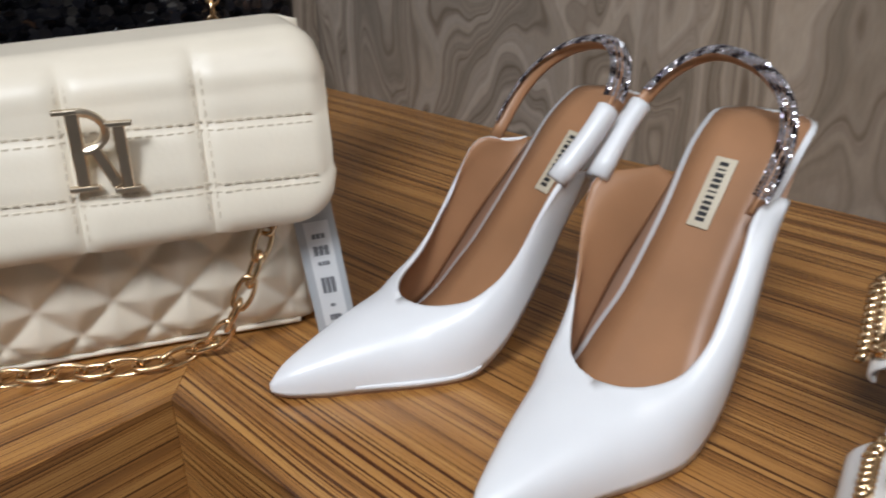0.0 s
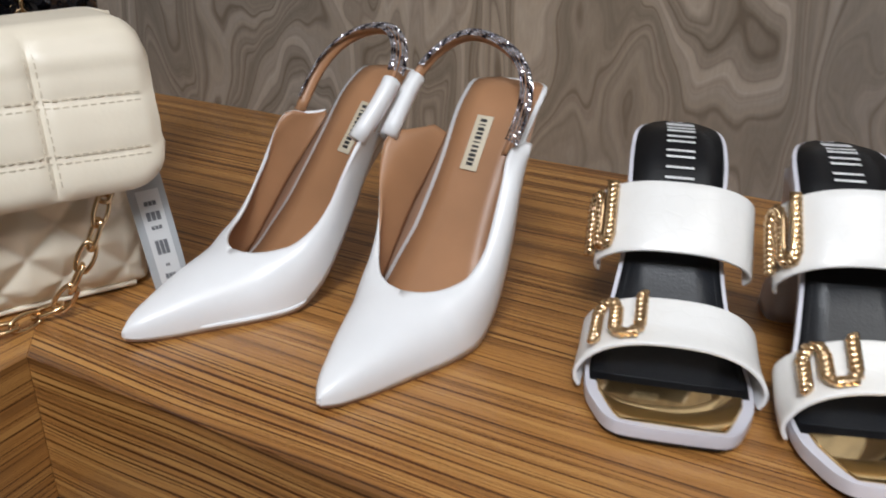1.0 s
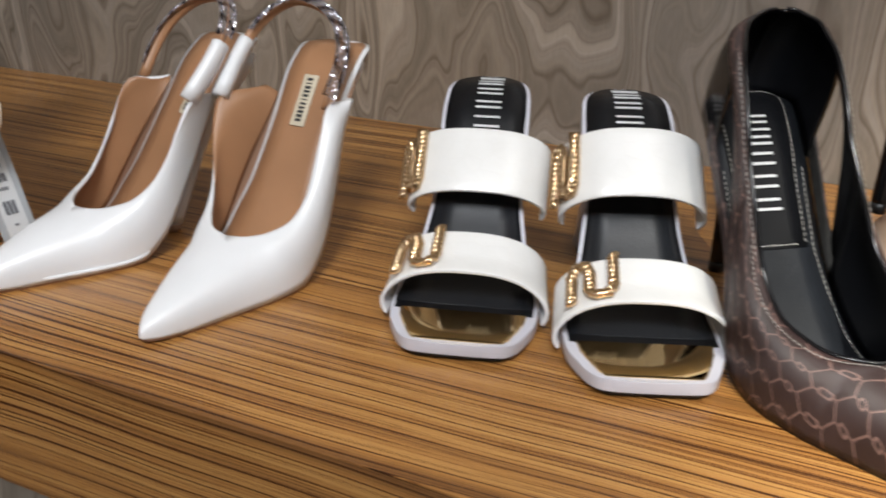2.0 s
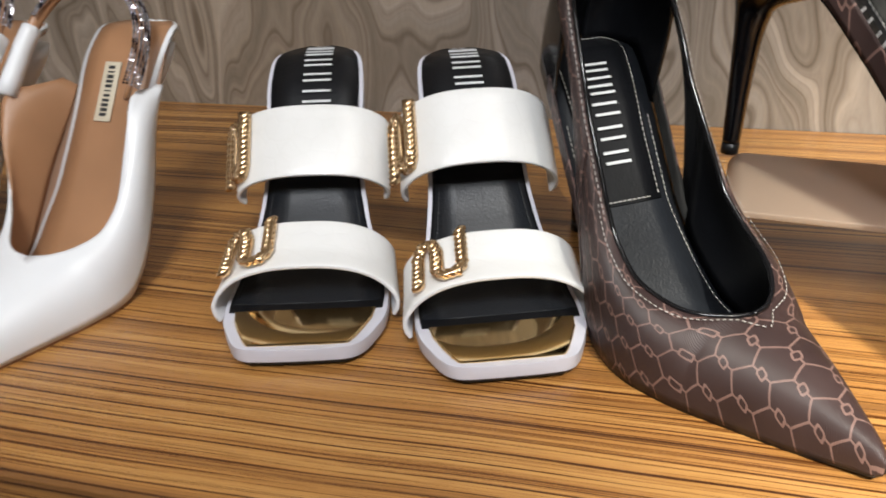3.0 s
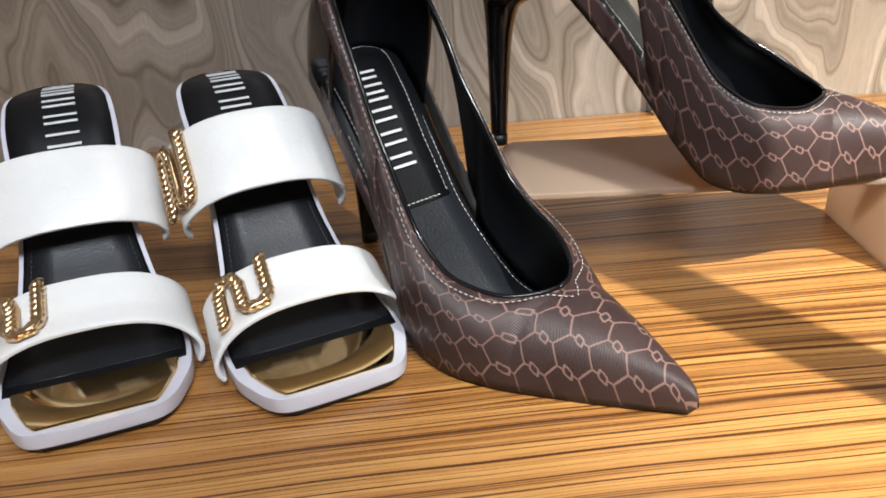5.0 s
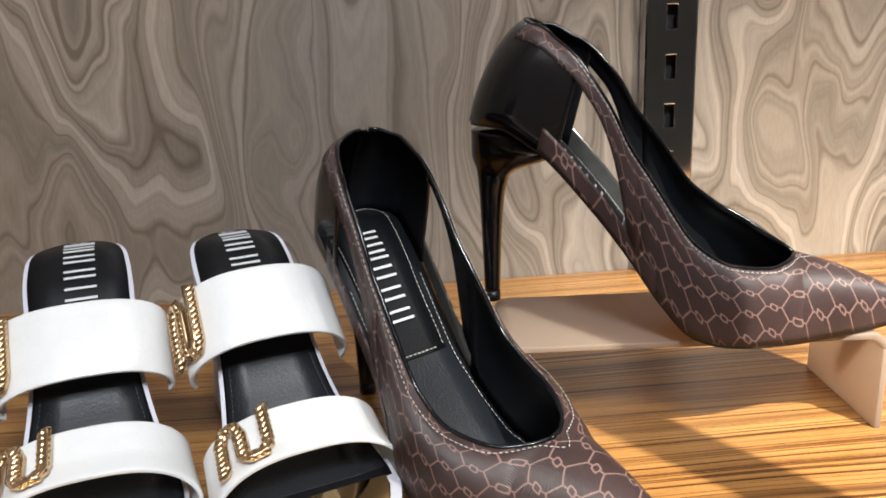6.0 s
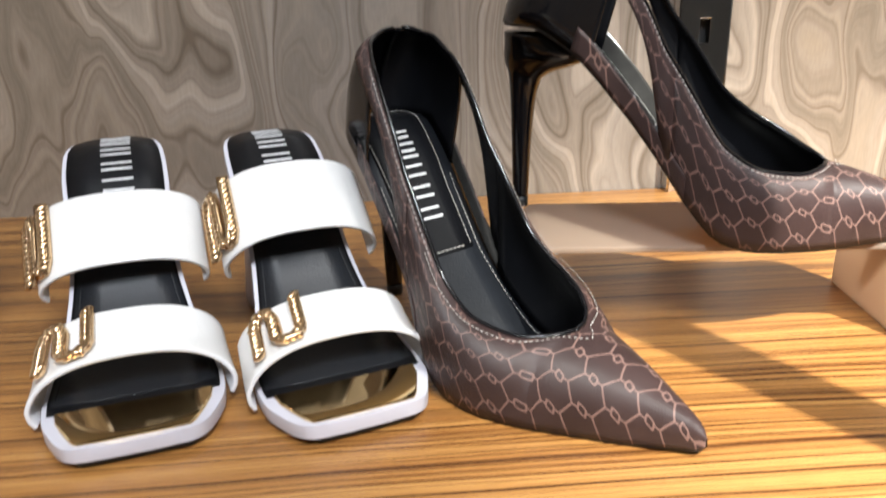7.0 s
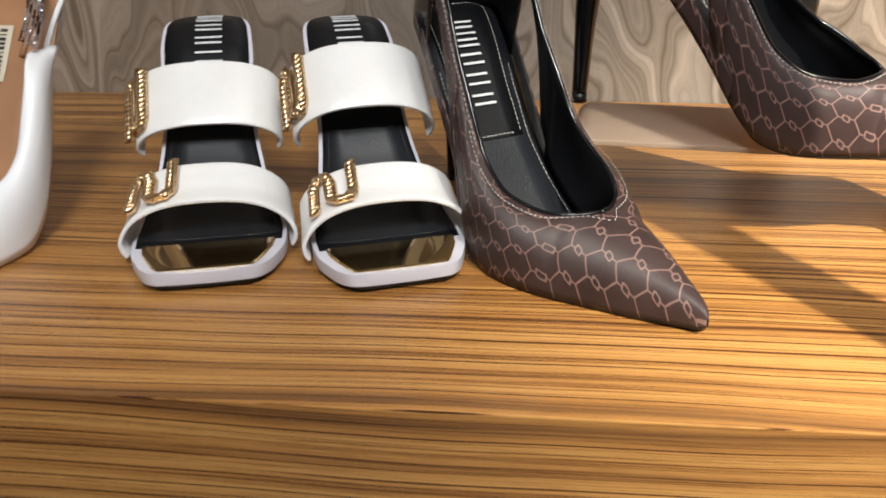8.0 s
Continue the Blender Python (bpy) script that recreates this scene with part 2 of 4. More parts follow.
def curve_through(points):
    """A smooth function through (x, y) pairs, without overshoot."""
    xs = np.array([p[0] for p in points], float)
    ys = np.array([p[1] for p in points], float)
    h, d = np.diff(xs), np.diff(ys) / np.diff(xs)
    m = np.zeros(len(xs))
    m[0], m[-1] = d[0], d[-1]
    for i in range(1, len(xs) - 1):
        if d[i - 1] * d[i] > 0:
            w1, w2 = 2 * h[i] + h[i - 1], h[i] + 2 * h[i - 1]
            m[i] = (w1 + w2) / (w1 / d[i - 1] + w2 / d[i])

    def f(x):
        x = min(max(x, xs[0]), xs[-1])
        i = min(int(np.searchsorted(xs, x, "right")) - 1, len(xs) - 2)
        t = (x - xs[i]) / h[i]
        return float((1 + 2 * t) * (1 - t) ** 2 * ys[i] + t * (1 - t) ** 2 * h[i] * m[i] + t * t * (3 - 2 * t) * ys[i + 1] + t * t * (t - 1) * h[i] * m[i + 1])

    return f


def grid(rows, uvs=None, close=False, flip=False):
    """A sheet of quads through rows of points."""
    bm = bmesh.new()
    verts = [[bm.verts.new(p) for p in row] for row in rows]
    layer = bm.loops.layers.uv.new("UVMap") if uvs else None
    width = len(rows[0])
    for i in range(len(rows) - 1):
        for j in range(width if close else width - 1):
            k = (j + 1) % width
            ring = [(i, j), (i, k), (i + 1, k), (i + 1, j)]
            if flip:
                ring.reverse()
            try:
                face = bm.faces.new([verts[a][b] for a, b in ring])
            except ValueError:
                continue
            if layer:
                for loop, (a, b) in zip(face.loops, ring):
                    loop[layer].uv = uvs[a][b]
    return bm


def weld(bm, far=1e-5):
    bmesh.ops.remove_doubles(bm, verts=bm.verts, dist=far)
    bmesh.ops.recalc_face_normals(bm, faces=bm.faces)
    return bm


def loft(rings):
    """A closed body through rings of points, with its ends filled."""
    bm = grid(rings, close=True)
    bm.verts.ensure_lookup_table()
    n = len(rings[0])
    bm.faces.new([bm.verts[i] for i in range(n)][::-1])
    bm.faces.new([bm.verts[len(bm.verts) - n + i] for i in range(n)])
    bmesh.ops.recalc_face_normals(bm, faces=bm.faces)
    return bm


def tube(points, radius, sides=8, closed=False, flat=1.0):
    """A round or flattened rod along points."""
    pts = [Vector(p) for p in points]
    rings, last = [], None
    for i, p in enumerate(pts):
        a = pts[i - 1] if (i or closed) else p
        b = pts[(i + 1) % len(pts)] if (i < len(pts) - 1 or closed) else p
        way = (b - a).normalized()
        side = last - way * last.dot(way) if last else way.orthogonal()
        side.normalize()
        last = side
        up = way.cross(side)
        rings.append([p + side * radius * math.cos(t) + up * radius * flat * math.sin(t) for t in (2 * math.pi * k / sides for k in range(sides))])
    if closed:
        bm = grid(rings + [rings[0]], close=True)
        return weld(bm, 1e-6)
    return loft(rings)


def box(bm, size, m, bevel=0.0):
    made = bmesh.ops.create_cube(bm, size=1.0, matrix=m @ Matrix.Diagonal((*size, 1)))
    if bevel:
        edges = {e for v in made["verts"] for e in v.link_edges}
        bmesh.ops.bevel(bm, geom=list(edges), offset=bevel, segments=2, affect="EDGES", profile=0.5)
    return bm


def block(size, m=Matrix(), bevel=0.0):
    return box(bmesh.new(), size, m, bevel)


def heel_body(rings_at, sides=20, square=2.0):
    """A heel through (height, middle u, reach along u, reach along v)."""
    rings = []
    for z, c, ru, rv in rings_at:
        ring = []
        for k in range(sides):
            t = 2 * math.pi * k / sides
            cx, sx = math.cos(t), math.sin(t)
            ring.append((c + ru * math.copysign(abs(cx) ** (2 / square), cx), rv * math.copysign(abs(sx) ** (2 / square), sx), z))
        rings.append(ring)
    return loft(rings)


def dashes(path, length, gap, radius, lift):
    """Short threads along a path of (place, normal) pairs."""
    bm = bmesh.new()
    at, due = 0.0, 0.0
    for (p, n), (q, _) in zip(path[:-1], path[1:]):
        p, q, n = Vector(p), Vector(q), Vector(n)
        span = (q - p).length
        while due < at + span and span > 1e-7:
            c = p.lerp(q, (due - at) / span) + n * lift
            way = (q - p).normalized()
            side = way.cross(n).normalized()
            m = Matrix((way, side, n)).transposed().to_4x4()
            m.translation = c
            bmesh.ops.create_cube(bm, size=1.0, matrix=m @ Matrix.Diagonal((length, radius * 2, radius, 1)))
            due += length + gap
        at += span
    return bm


# ---- the room and the shelf ----
EDGE, WALL, CORNER, THICK = 0.657, 1.108, 0.371, 0.092
LEFT = CORNER - (WALL - EDGE)
FLOOR, TOP, FAR_X, BACK_Y = -0.95, 1.9, 3.4, -3.2


def prism(outline, low, high):
    bm = bmesh.new()
    n = len(outline)
    lower = [bm.verts.new((x, y, low)) for x, y in outline]
    upper = [bm.verts.new((x, y, high)) for x, y in outline]
    bm.faces.new(upper)
    bm.faces.new(lower[::-1])
    for i in range(n):
        bm.faces.new((lower[i], lower[(i + 1) % n], upper[(i + 1) % n], upper[i]))
    bmesh.ops.recalc_face_normals(bm, faces=bm.faces)
    return bm


def structure(name, bm, material, label, category, place=Matrix(), smooth=False):
    ob = new(name, mesh_of(name, bm, material, smooth=smooth))
    ob.matrix_world = place
    return tagged(ob, label, category, kind="structure")


def soften(ob, width=0.0005, segments=2):
    mod = ob.modifiers.new("rounding", "BEVEL")
    mod.width, mod.segments, mod.limit_method, mod.angle_limit = width, segments, "ANGLE", radians(40)
    return ob


main_shelf = structure("shelf_long", prism([(CORNER, EDGE), (FAR_X, EDGE), (FAR_X, WALL), (LEFT, WALL)], -THICK, 0), WOOD,
                       "long zebrano veneer display shelf with striped grain", "shelf")
soften(main_shelf)
turned = pose(0, 0, 0, 0, 0, 90)
side_outline = [(CORNER, EDGE), (LEFT, WALL), (LEFT, -1.0), (CORNER, -1.0)]
local = [tuple((turned.inverted() @ Vector((x, y, 0)))[:2]) for x, y in side_outline]
soften(structure("shelf_side", prism(local[::-1], -THICK, 0), WOOD, "zebrano veneer shelf returning at a mitred corner", "shelf", turned))

structure("wall_back", block((FAR_X - LEFT + 0.12, 0.06, TOP - FLOOR), pose((FAR_X + LEFT) / 2, WALL + 0.031, (TOP + FLOOR) / 2)), MARBLE,
          "taupe swirled stone-effect laminate back wall", "wall")
structure("wall_side", block((0.06, WALL - BACK_Y, TOP - FLOOR), pose(LEFT - 0.031, (WALL + BACK_Y) / 2, (TOP + FLOOR) / 2)), MARBLE_SIDE,
          "taupe swirled stone-effect laminate side wall", "wall")
structure("plinth_long", block((FAR_X - CORNER + 0.05, 0.03, -THICK - FLOOR), pose((FAR_X + CORNER - 0.05) / 2, EDGE + 0.02, (FLOOR - THICK) / 2)), MARBLE,
          "stone-effect panel under the long shelf", "wall panel")
structure("plinth_side", block((0.03, EDGE + 1.0, -THICK - FLOOR), pose(CORNER - 0.02, (EDGE - 1.0) / 2, (FLOOR - THICK) / 2)), MARBLE_SIDE,
          "stone-effect panel under the side shelf", "wall panel")
structure("wall_end", block((0.06, WALL - BACK_Y, TOP - FLOOR), pose(FAR_X + 0.031, (WALL + BACK_Y) / 2, (TOP + FLOOR) / 2)), PAINT, "plain pale grey shop wall", "wall")
structure("wall_front", block((FAR_X - LEFT + 0.12, 0.06, TOP - FLOOR), pose((FAR_X + LEFT) / 2, BACK_Y - 0.031, (TOP + FLOOR) / 2)), PAINT, "plain pale grey shop wall", "wall")
structure("floor", block((FAR_X - LEFT + 0.12, WALL - BACK_Y + 0.12, 0.06), pose((FAR_X + LEFT) / 2, (WALL + BACK_Y) / 2, FLOOR - 0.031)), TILE, "grey shop floor", "floor")
structure("ceiling", block((FAR_X - LEFT + 0.12, WALL - BACK_Y + 0.12, 0.06), pose((FAR_X + LEFT) / 2, (WALL + BACK_Y) / 2, TOP + 0.031)), PAINT, "plain pale grey ceiling", "ceiling")


# ---- post in front of the shelf, out of view, added to throw the long shadow ----
rail = thing("shadow_post", pose(1.19, 0.421, FLOOR + 0.0005), "slim unseen steel post added before the shelf to throw the long shadow", "rail")
part("post", tube([(0, 0, 0.012), (0, 0, 2.05)], 0.0125, 16), CHROME, rail)
part("foot", heel_body([(0.0, 0, 0.09, 0.09), (0.008, 0, 0.09, 0.09), (0.014, 0, 0.03, 0.03)], 24), CHROME, rail)


# ---- slotted upright on the wall ----
def slotted_upright(x, low, high, first, pitch):
    wide, deep = 0.041, 0.012
    slot_w, slot_h = 0.0085, 0.019
    post = thing("slotted_upright", pose(x, WALL - 0.001, 0), "chromed steel slotted upright fixed to the back wall", "upright")
    post.matrix_world = pose(x, WALL - 0.001, 0)
    heights = [low]
    h = first
    while h - slot_h < high:
        if h - slot_h / 2 > low:
            heights += [h - slot_h / 2, h + slot_h / 2]
        h += pitch
    heights = [v for v in heights if v < high - 0.004] + [high]
    across = (-wide / 2, -slot_w / 2, slot_w / 2, wide / 2)
    bm = bmesh.new()
    for i in range(len(heights) - 1):
        for j in range(3):
            if j == 1 and i % 2 == 1:
                continue
            quad = [(across[j], -deep, heights[i]), (across[j + 1], -deep, heights[i]), (across[j + 1], -deep, heights[i + 1]), (across[j], -deep, heights[i + 1])]
            bm.faces.new([bm.verts.new(p) for p in quad])
    weld(bm)
    for s in (-1, 1):
        quad = [(s * wide / 2, -deep, low), (s * wide / 2, 0, low), (s * wide / 2, 0, high), (s * wide / 2, -deep, high)]
        bm.faces.new([bm.verts.new(p) for p in quad])
    weld(bm)
    face = part("channel", bm, CHROME, post, smooth=False)
    solid(face, 0.0018)
    soften(face, 0.0022, 3)
    # black sheet stands in for the shade inside the channel
    part("slot_shade", block((wide - 0.006, 0.001, high - low - 0.002), pose(0, -0.0015, (low + high) / 2)), SLOT_SHADE, post, "black sheet standing for the shade behind the slots", smooth=False)


slotted_upright(1.0465, 0.0005, 1.2, 0.0164, 0.0392)


# ---- shoes ----
class Last:
    """The form of a shoe: u from the back of the heel to the toe, v to the left, w up."""

    def __init__(self, length, under, half, lean=0.0, bow=0.0, flare=(0.0, 0.0), tilt=0.0, bend=1.25, skew=(0.0, 0.0)):
        self.length, self.under, self.half, self.lean = length, curve_through(under), curve_through(half), lean
        self.bow, self.flare, self.tilt, self.bend, self.skew = bow, flare, tilt, bend, skew

    def middle(self, u):
        return self.bow * math.sin(math.pi * min(max(u / self.length, 0), 1) ** self.bend)

    def slope(self, u):
        return math.atan2(self.under(u - 0.002) - self.under(u + 0.002), 0.004)

    def shear(self, u, rise):
        return self.lean * rise * max(0.0, 1 - u / 0.09)

    def skin(self, u, s, side, top_half, top_height, power=0.8):
        """A point on the upper: s = 0 at the sole's edge, 1 at the topline or the ridge."""
        a = s * math.pi / 2
        hw, zb = self.half(u), self.under(u)
        wt, zt = min(top_half(u), hw), top_height(u)
        if self.tilt and u < PUMP_THROAT:
            zt += self.tilt * side * math.sin(math.pi * max(u / PUMP_THROAT, 0) ** 2)
        wt += self.flare[0 if side < 0 else 1] * math.exp(-(((u - 0.07) / 0.028) ** 2))
        v = wt + (hw - wt) * math.cos(a) ** power if s < 1 else wt
        bulge = 0.0022 * math.sin(math.pi * min(s, 1)) * min(1, hw / 0.02)
        rise = zt * math.sin(a) ** 0.9 if s > 0 else 0.0
        swell = 0.0075 * math.sin(math.pi * min(max(s, 0), 1) ** 0.8) * max(0.0, 1 - u / 0.03) if self.lean else 0.0
        slide = self.skew[0 if side < 0 else 1] * min(max(s, 0), 1) * math.exp(-(((u - 0.062) / 0.03) ** 2))
        return (u + slide + self.shear(u, rise) - swell, self.middle(u) + side * (v + bulge), zb + rise)


def stations(a, b, n, crowd=1.0):
    return [a + (b - a) * (1 - (1 - k / n) ** crowd) for k in range(n + 1)]


def sheet(last, us, low, high, top_half, top_height, side, n=10, out=0.0):
    """One side of an upper between the heights low(u) and high(u), with its pattern laid on in metres."""
    rows, uvs = [], []
    for u in us:
        row, uv = [], []
        girth = last.half(u) + top_height(u)
        for k in range(n + 1):
            s = low(u) + (high(u) - low(u)) * k / n
            x, v, w = last.skin(u, s, side, top_half, top_height)
            row.append((x, v + side * out, w))
            uv.append((u * 1.12, side * (1 - s) * girth * 0.95))
        rows.append(row)
        uvs.append(uv)
    return rows, uvs


def two_sides(last, us, low, high, top_half, top_height, n=10, out=0.0, smoothing=0):
    bm = bmesh.new()
    layer = bm.loops.layers.uv.new("UVMap")
    for side in (-1, 1):
        rows, uvs = sheet(last, us, low, high, top_half, top_height, side, n, out)
        verts = [[bm.verts.new(p) for p in row] for row in rows]
        for i in range(len(rows) - 1):
            for j in range(n):
                ring = [(i, j), (i + 1, j), (i + 1, j + 1), (i, j + 1)]
                if side < 0:
                    ring = ring[::-1]
                face = bm.faces.new([verts[a][b] for a, b in ring[::-1]])
                for loop, (a, b) in zip(face.loops, ring[::-1]):
                    loop[layer].uv = uvs[a][b]
    bmesh.ops.remove_doubles(bm, verts=bm.verts, dist=4e-5)
    inner = [v for v in bm.verts if not v.is_boundary]
    for _ in range(smoothing):
        bmesh.ops.smooth_vert(bm, verts=inner, factor=0.5, use_axis_x=True, use_axis_y=True, use_axis_z=True)
    return bm


def sole_body(last, a, b, lift, thick, inset, n=40):
    """A slab that follows the foot: from lift below to lift + thick."""
    rings = []
    ends = (0, 0.0012, 0.004, 0.008, 0.014, 0.022, 0.034, 0.05)
    fractions = list(ends) + [0.07 + 0.86 * k / n for k in range(n + 1)] + [1 - e for e in ends[::-1]]
    for u in (a + (b - a) * f for f in fractions):
        hw = max(last.half(u) - inset, 0.0006)
        c = last.middle(u)
        zb = last.under(u) + lift
        rings.append([(u, c - hw, zb), (u, c - hw * 0.5, zb - 0.0003), (u, c + hw * 0.5, zb - 0.0003), (u, c + hw, zb),
                      (u, c + hw, zb + thick), (u, c + hw * 0.5, zb + thick - 0.0006), (u, c - hw * 0.5, zb + thick - 0.0006), (u, c - hw, zb + thick)])
    return loft(rings)


def fine_rings(rows, n=14):
    zs = [r[0] for r in rows]
    fs = [curve_through(sorted((r[0], r[k]) for r in rows)) for k in (1, 2, 3)]
    return [(z, *(f(z) for f in fs)) for z in (zs[0] + (zs[-1] - zs[0]) * i / n for i in range(n + 1))]


def print_bars(last, parent, start, letters, high, lift, material, shift=0.0, line=0.0016):
    """A row of plain shapes where the insole carries a maker's mark."""
    u = start
    for wide in letters:
        mid = u + wide / 2
        m = Matrix.Translation((mid, last.middle(mid) + shift, last.under(mid) + lift)) @ Matrix.Rotation(last.slope(mid), 4, "Y")
        stroke = min(wide, 0.0014)
        mark = bmesh.new()
        if wide < 0.004:
            box(mark, (stroke, high, 0.0004), m)
        else:
            for at in (-1, 1):
                box(mark, (stroke, high, 0.0004), m @ Matrix.Translation((at * (wide - stroke) / 2, 0, 0)))
        part("printed_shape", mark, material, parent, smooth=False)
        u += wide + line


# -- brown pump with a cut-out side --
def pump_last(bow):
    return Last(0.234,
                [(0, 0.107), (0.02, 0.107), (0.042, 0.0965), (0.072, 0.066), (0.09, 0.043), (0.108, 0.019), (0.123, 0.005), (0.14, 0.0015), (0.2, 0.0015), (0.234, 0.004)],
                [(0, 0.0004), (0.0015, 0.008), (0.006, 0.0165), (0.014, 0.023), (0.03, 0.0282), (0.058, 0.0275), (0.085, 0.0268), (0.106, 0.0325), (0.125, 0.0375), (0.145, 0.0385), (0.165, 0.0345), (0.19, 0.0235), (0.212, 0.013), (0.226, 0.0064), (0.232, 0.0035), (0.234, 0.0006)],
                lean=0.5 if bow > -0.0182 else 0.62, bow=bow, tilt=0.0055 if bow > -0.0182 else 0.0095, bend=0.85)


PUMP_THROAT = 0.172
pump_top_half = curve_through([(0, 0.0003), (0.0015, 0.006), (0.006, 0.0105), (0.014, 0.0155), (0.03, 0.021), (0.055, 0.0245), (0.09, 0.0255), (0.117, 0.027), (0.137, 0.0275), (0.152, 0.0245), (0.162, 0.0185), (0.1675, 0.012), (0.1707, 0.006), (PUMP_THROAT, 0.0), (0.234, 0.0)])
pump_top = curve_through([(0, 0.0525), (0.006, 0.0515), (0.014, 0.0495), (0.03, 0.0485), (0.055, 0.0535), (0.08, 0.0595), (0.1, 0.061), (0.12, 0.054), (0.137, 0.0465), (0.152, 0.041), (0.162, 0.0375), (PUMP_THROAT, 0.036), (0.197, 0.0285), (0.219, 0.0175), (0.231, 0.009), (0.234, 0.004)])


def brown_pump(m, bow, label):
    PUMP = pump_last(bow)
    shoe = thing("pump_shoe", m, label, "shoe", "brown monogram pumps")
    zero, one = (lambda u: 0.0), (lambda u: 1.0)
    vamp_us = stations(0.095, PUMP_THROAT, 24, 1.5) + stations(PUMP_THROAT, 0.234, 22, 1.6)[1:]
    vamp = part("vamp", two_sides(PUMP, vamp_us, zero, one, pump_top_half, pump_top, 14, smoothing=6), (BROWN, BLACK, PATENT), shoe, "brown monogram canvas toe")
    solid(vamp, 0.0015, inner=1, rim=2)
    counter_us = [0.0, 0.0006, 0.0015, 0.003, 0.006, 0.01] + stations(0.014, 0.053, 16)
    counter = part("counter", two_sides(PUMP, counter_us, zero, one, pump_top_half, pump_top, 12), (PATENT, BLACK), shoe, "black patent heel counter")
    solid(counter, 0.0016, inner=1)
    strap_us = [0.0105] + stations(0.014, 0.096, 26)
    strap_low = curve_through([(0, 0.68), (0.03, 0.63), (0.065, 0.6), (0.077, 0.5), (0.085, 0.32), (0.0895, 0.13), (0.091, 0.1), (0.096, 0.07)])
    strap = part("side_strap", two_sides(PUMP, strap_us, strap_low, one, pump_top_half, pump_top, 5, 0.0007), (BROWN, BLACK), shoe, "brown monogram strap along the topline")
    solid(strap, 0.0014, inner=1)
    band_high = curve_through([(0.04, 0.13), (0.06, 0.12), (0.08, 0.12), (0.092, 0.125), (0.104, 0.13)])
    band = part("arch_band", two_sides(PUMP, stations(0.044, 0.104, 16), zero, band_high, pump_top_half, pump_top, 5, 0.0005), (BROWN, CLEAR), shoe, "brown monogram band along the arch")
    solid(band, 0.0008, inner=1)
    # rolled topline
    for side in (-1, 1):
        us = [0.0006, 0.002, 0.006, 0.01] + stations(0.014, PUMP_THROAT, 44, 1.5)
        path = [PUMP.skin(u, 1.0, side, pump_top_half, pump_top) for u in us]
        part("piping", tube(path, 0.0012, 6), PATENT, shoe, "black patent edge")
        seam = [(Vector(p) + Vector((0, side * 0.0019, -0.0012)), (0, side * 0.8, 0.6)) for p in path[6:]]
        part("stitching", dashes(seam, 0.0017, 0.0012, 0.00022, 0.0006), THREAD, shoe, "pale thread stitches", smooth=False)
        low_seam = [(Vector(PUMP.skin(u, 0.86 if u < 0.162 else 0.86 + 0.14 * ((u - 0.162) / 0.018) ** 2, side, pump_top_half, pump_top)) + Vector((0, side * 0.0008, 0.0006)), (0, side * 0.6, 0.8)) for u in stations(0.112, 0.18, 30)]
        part("stitching", dashes(low_seam, 0.0013, 0.0012, 0.00018, 0.0003), THREAD, shoe, smooth=False)
    insole = part("insole", sole_body(PUMP, 0.003, 0.219, 0.001, 0.0022, 0.0028), GREY_INSOLE, shoe, "dark grey leather insole")
    pad = Last(0.234, [(u, PUMP.under(u)) for u in stations(0, 0.13, 12)], [(0, 0.001), (0.006, 0.0115), (0.016, 0.0185), (0.03, 0.0205), (0.05, 0.0195), (0.07, 0.0185), (0.1, 0.0185)], bow=bow, bend=0.85)
    part("heel_pad", sole_body(pad, 0.006, 0.0865, 0.0034, 0.0007, 0.0), BLACK, shoe, "black stitched heel pad")
    rim = [(u, PUMP.middle(u) + side * (pad.half(u) - 0.0012), PUMP.under(u) + 0.0042) for side in (-1, 1) for u in (stations(0.008, 0.0855, 24) if side > 0 else stations(0.0855, 0.008, 24))]
    part("stitching", dashes([(p, (0.5, 0, 0.8)) for p in rim], 0.0018, 0.0011, 0.00022, 0.0002), THREAD, shoe, smooth=False)
    cross = [((0.0862, PUMP.middle(0.0862) + v, PUMP.under(0.0862) + 0.0046), (0.6, 0, 0.8)) for v in (-0.012 + 0.001 * k for k in range(25))]
    part("stitching", dashes(cross, 0.0017, 0.0009, 0.00026, 0.0003), THREAD, shoe, smooth=False)
    for side in (-1, 1):
        border = [(u, PUMP.middle(u) + side * (PUMP.half(u) - 0.0052), PUMP.under(u) + 0.0034) for u in stations(0.06, 0.167, 38)]
        part("stitching", dashes([(p, (0.4, 0, 0.9)) for p in border], 0.0018, 0.0011, 0.00022, 0.0002), THREAD, shoe, smooth=False)
    print_bars(PUMP, shoe, 0.035, (0.0019, 0.0064, 0.0054, 0.007, 0.007, 0.0066), 0.0135, 0.005, PRINT, 0.0, 0.0014)
    part("sole", sole_body(PUMP, 0.004, 0.2325, -0.0015, 0.0024, 0.0006), DARK_SOLE, shoe, "thin black outsole")
    part("heel", heel_body(fine_rings([(0.1015, 0.0185, 0.017, 0.021), (0.0955, 0.0225, 0.021, 0.0205), (0.089, 0.0252, 0.0242, 0.0188), (0.0845, 0.0235, 0.0222, 0.0155), (0.08, 0.0172, 0.0142, 0.0115), (0.075, 0.013, 0.0092, 0.0092), (0.05, 0.0112, 0.0062, 0.0066), (0.006, 0.0105, 0.0045, 0.0047)], 40), 20, 2.3), PATENT, shoe, "tall black patent stiletto heel")
    part("heel_tip", heel_body([(0.006, 0.0105, 0.0046, 0.0047), (0.0, 0.0105, 0.0046, 0.0047)], 20, 2.3), DARK_SOLE, shoe)
    return shoe


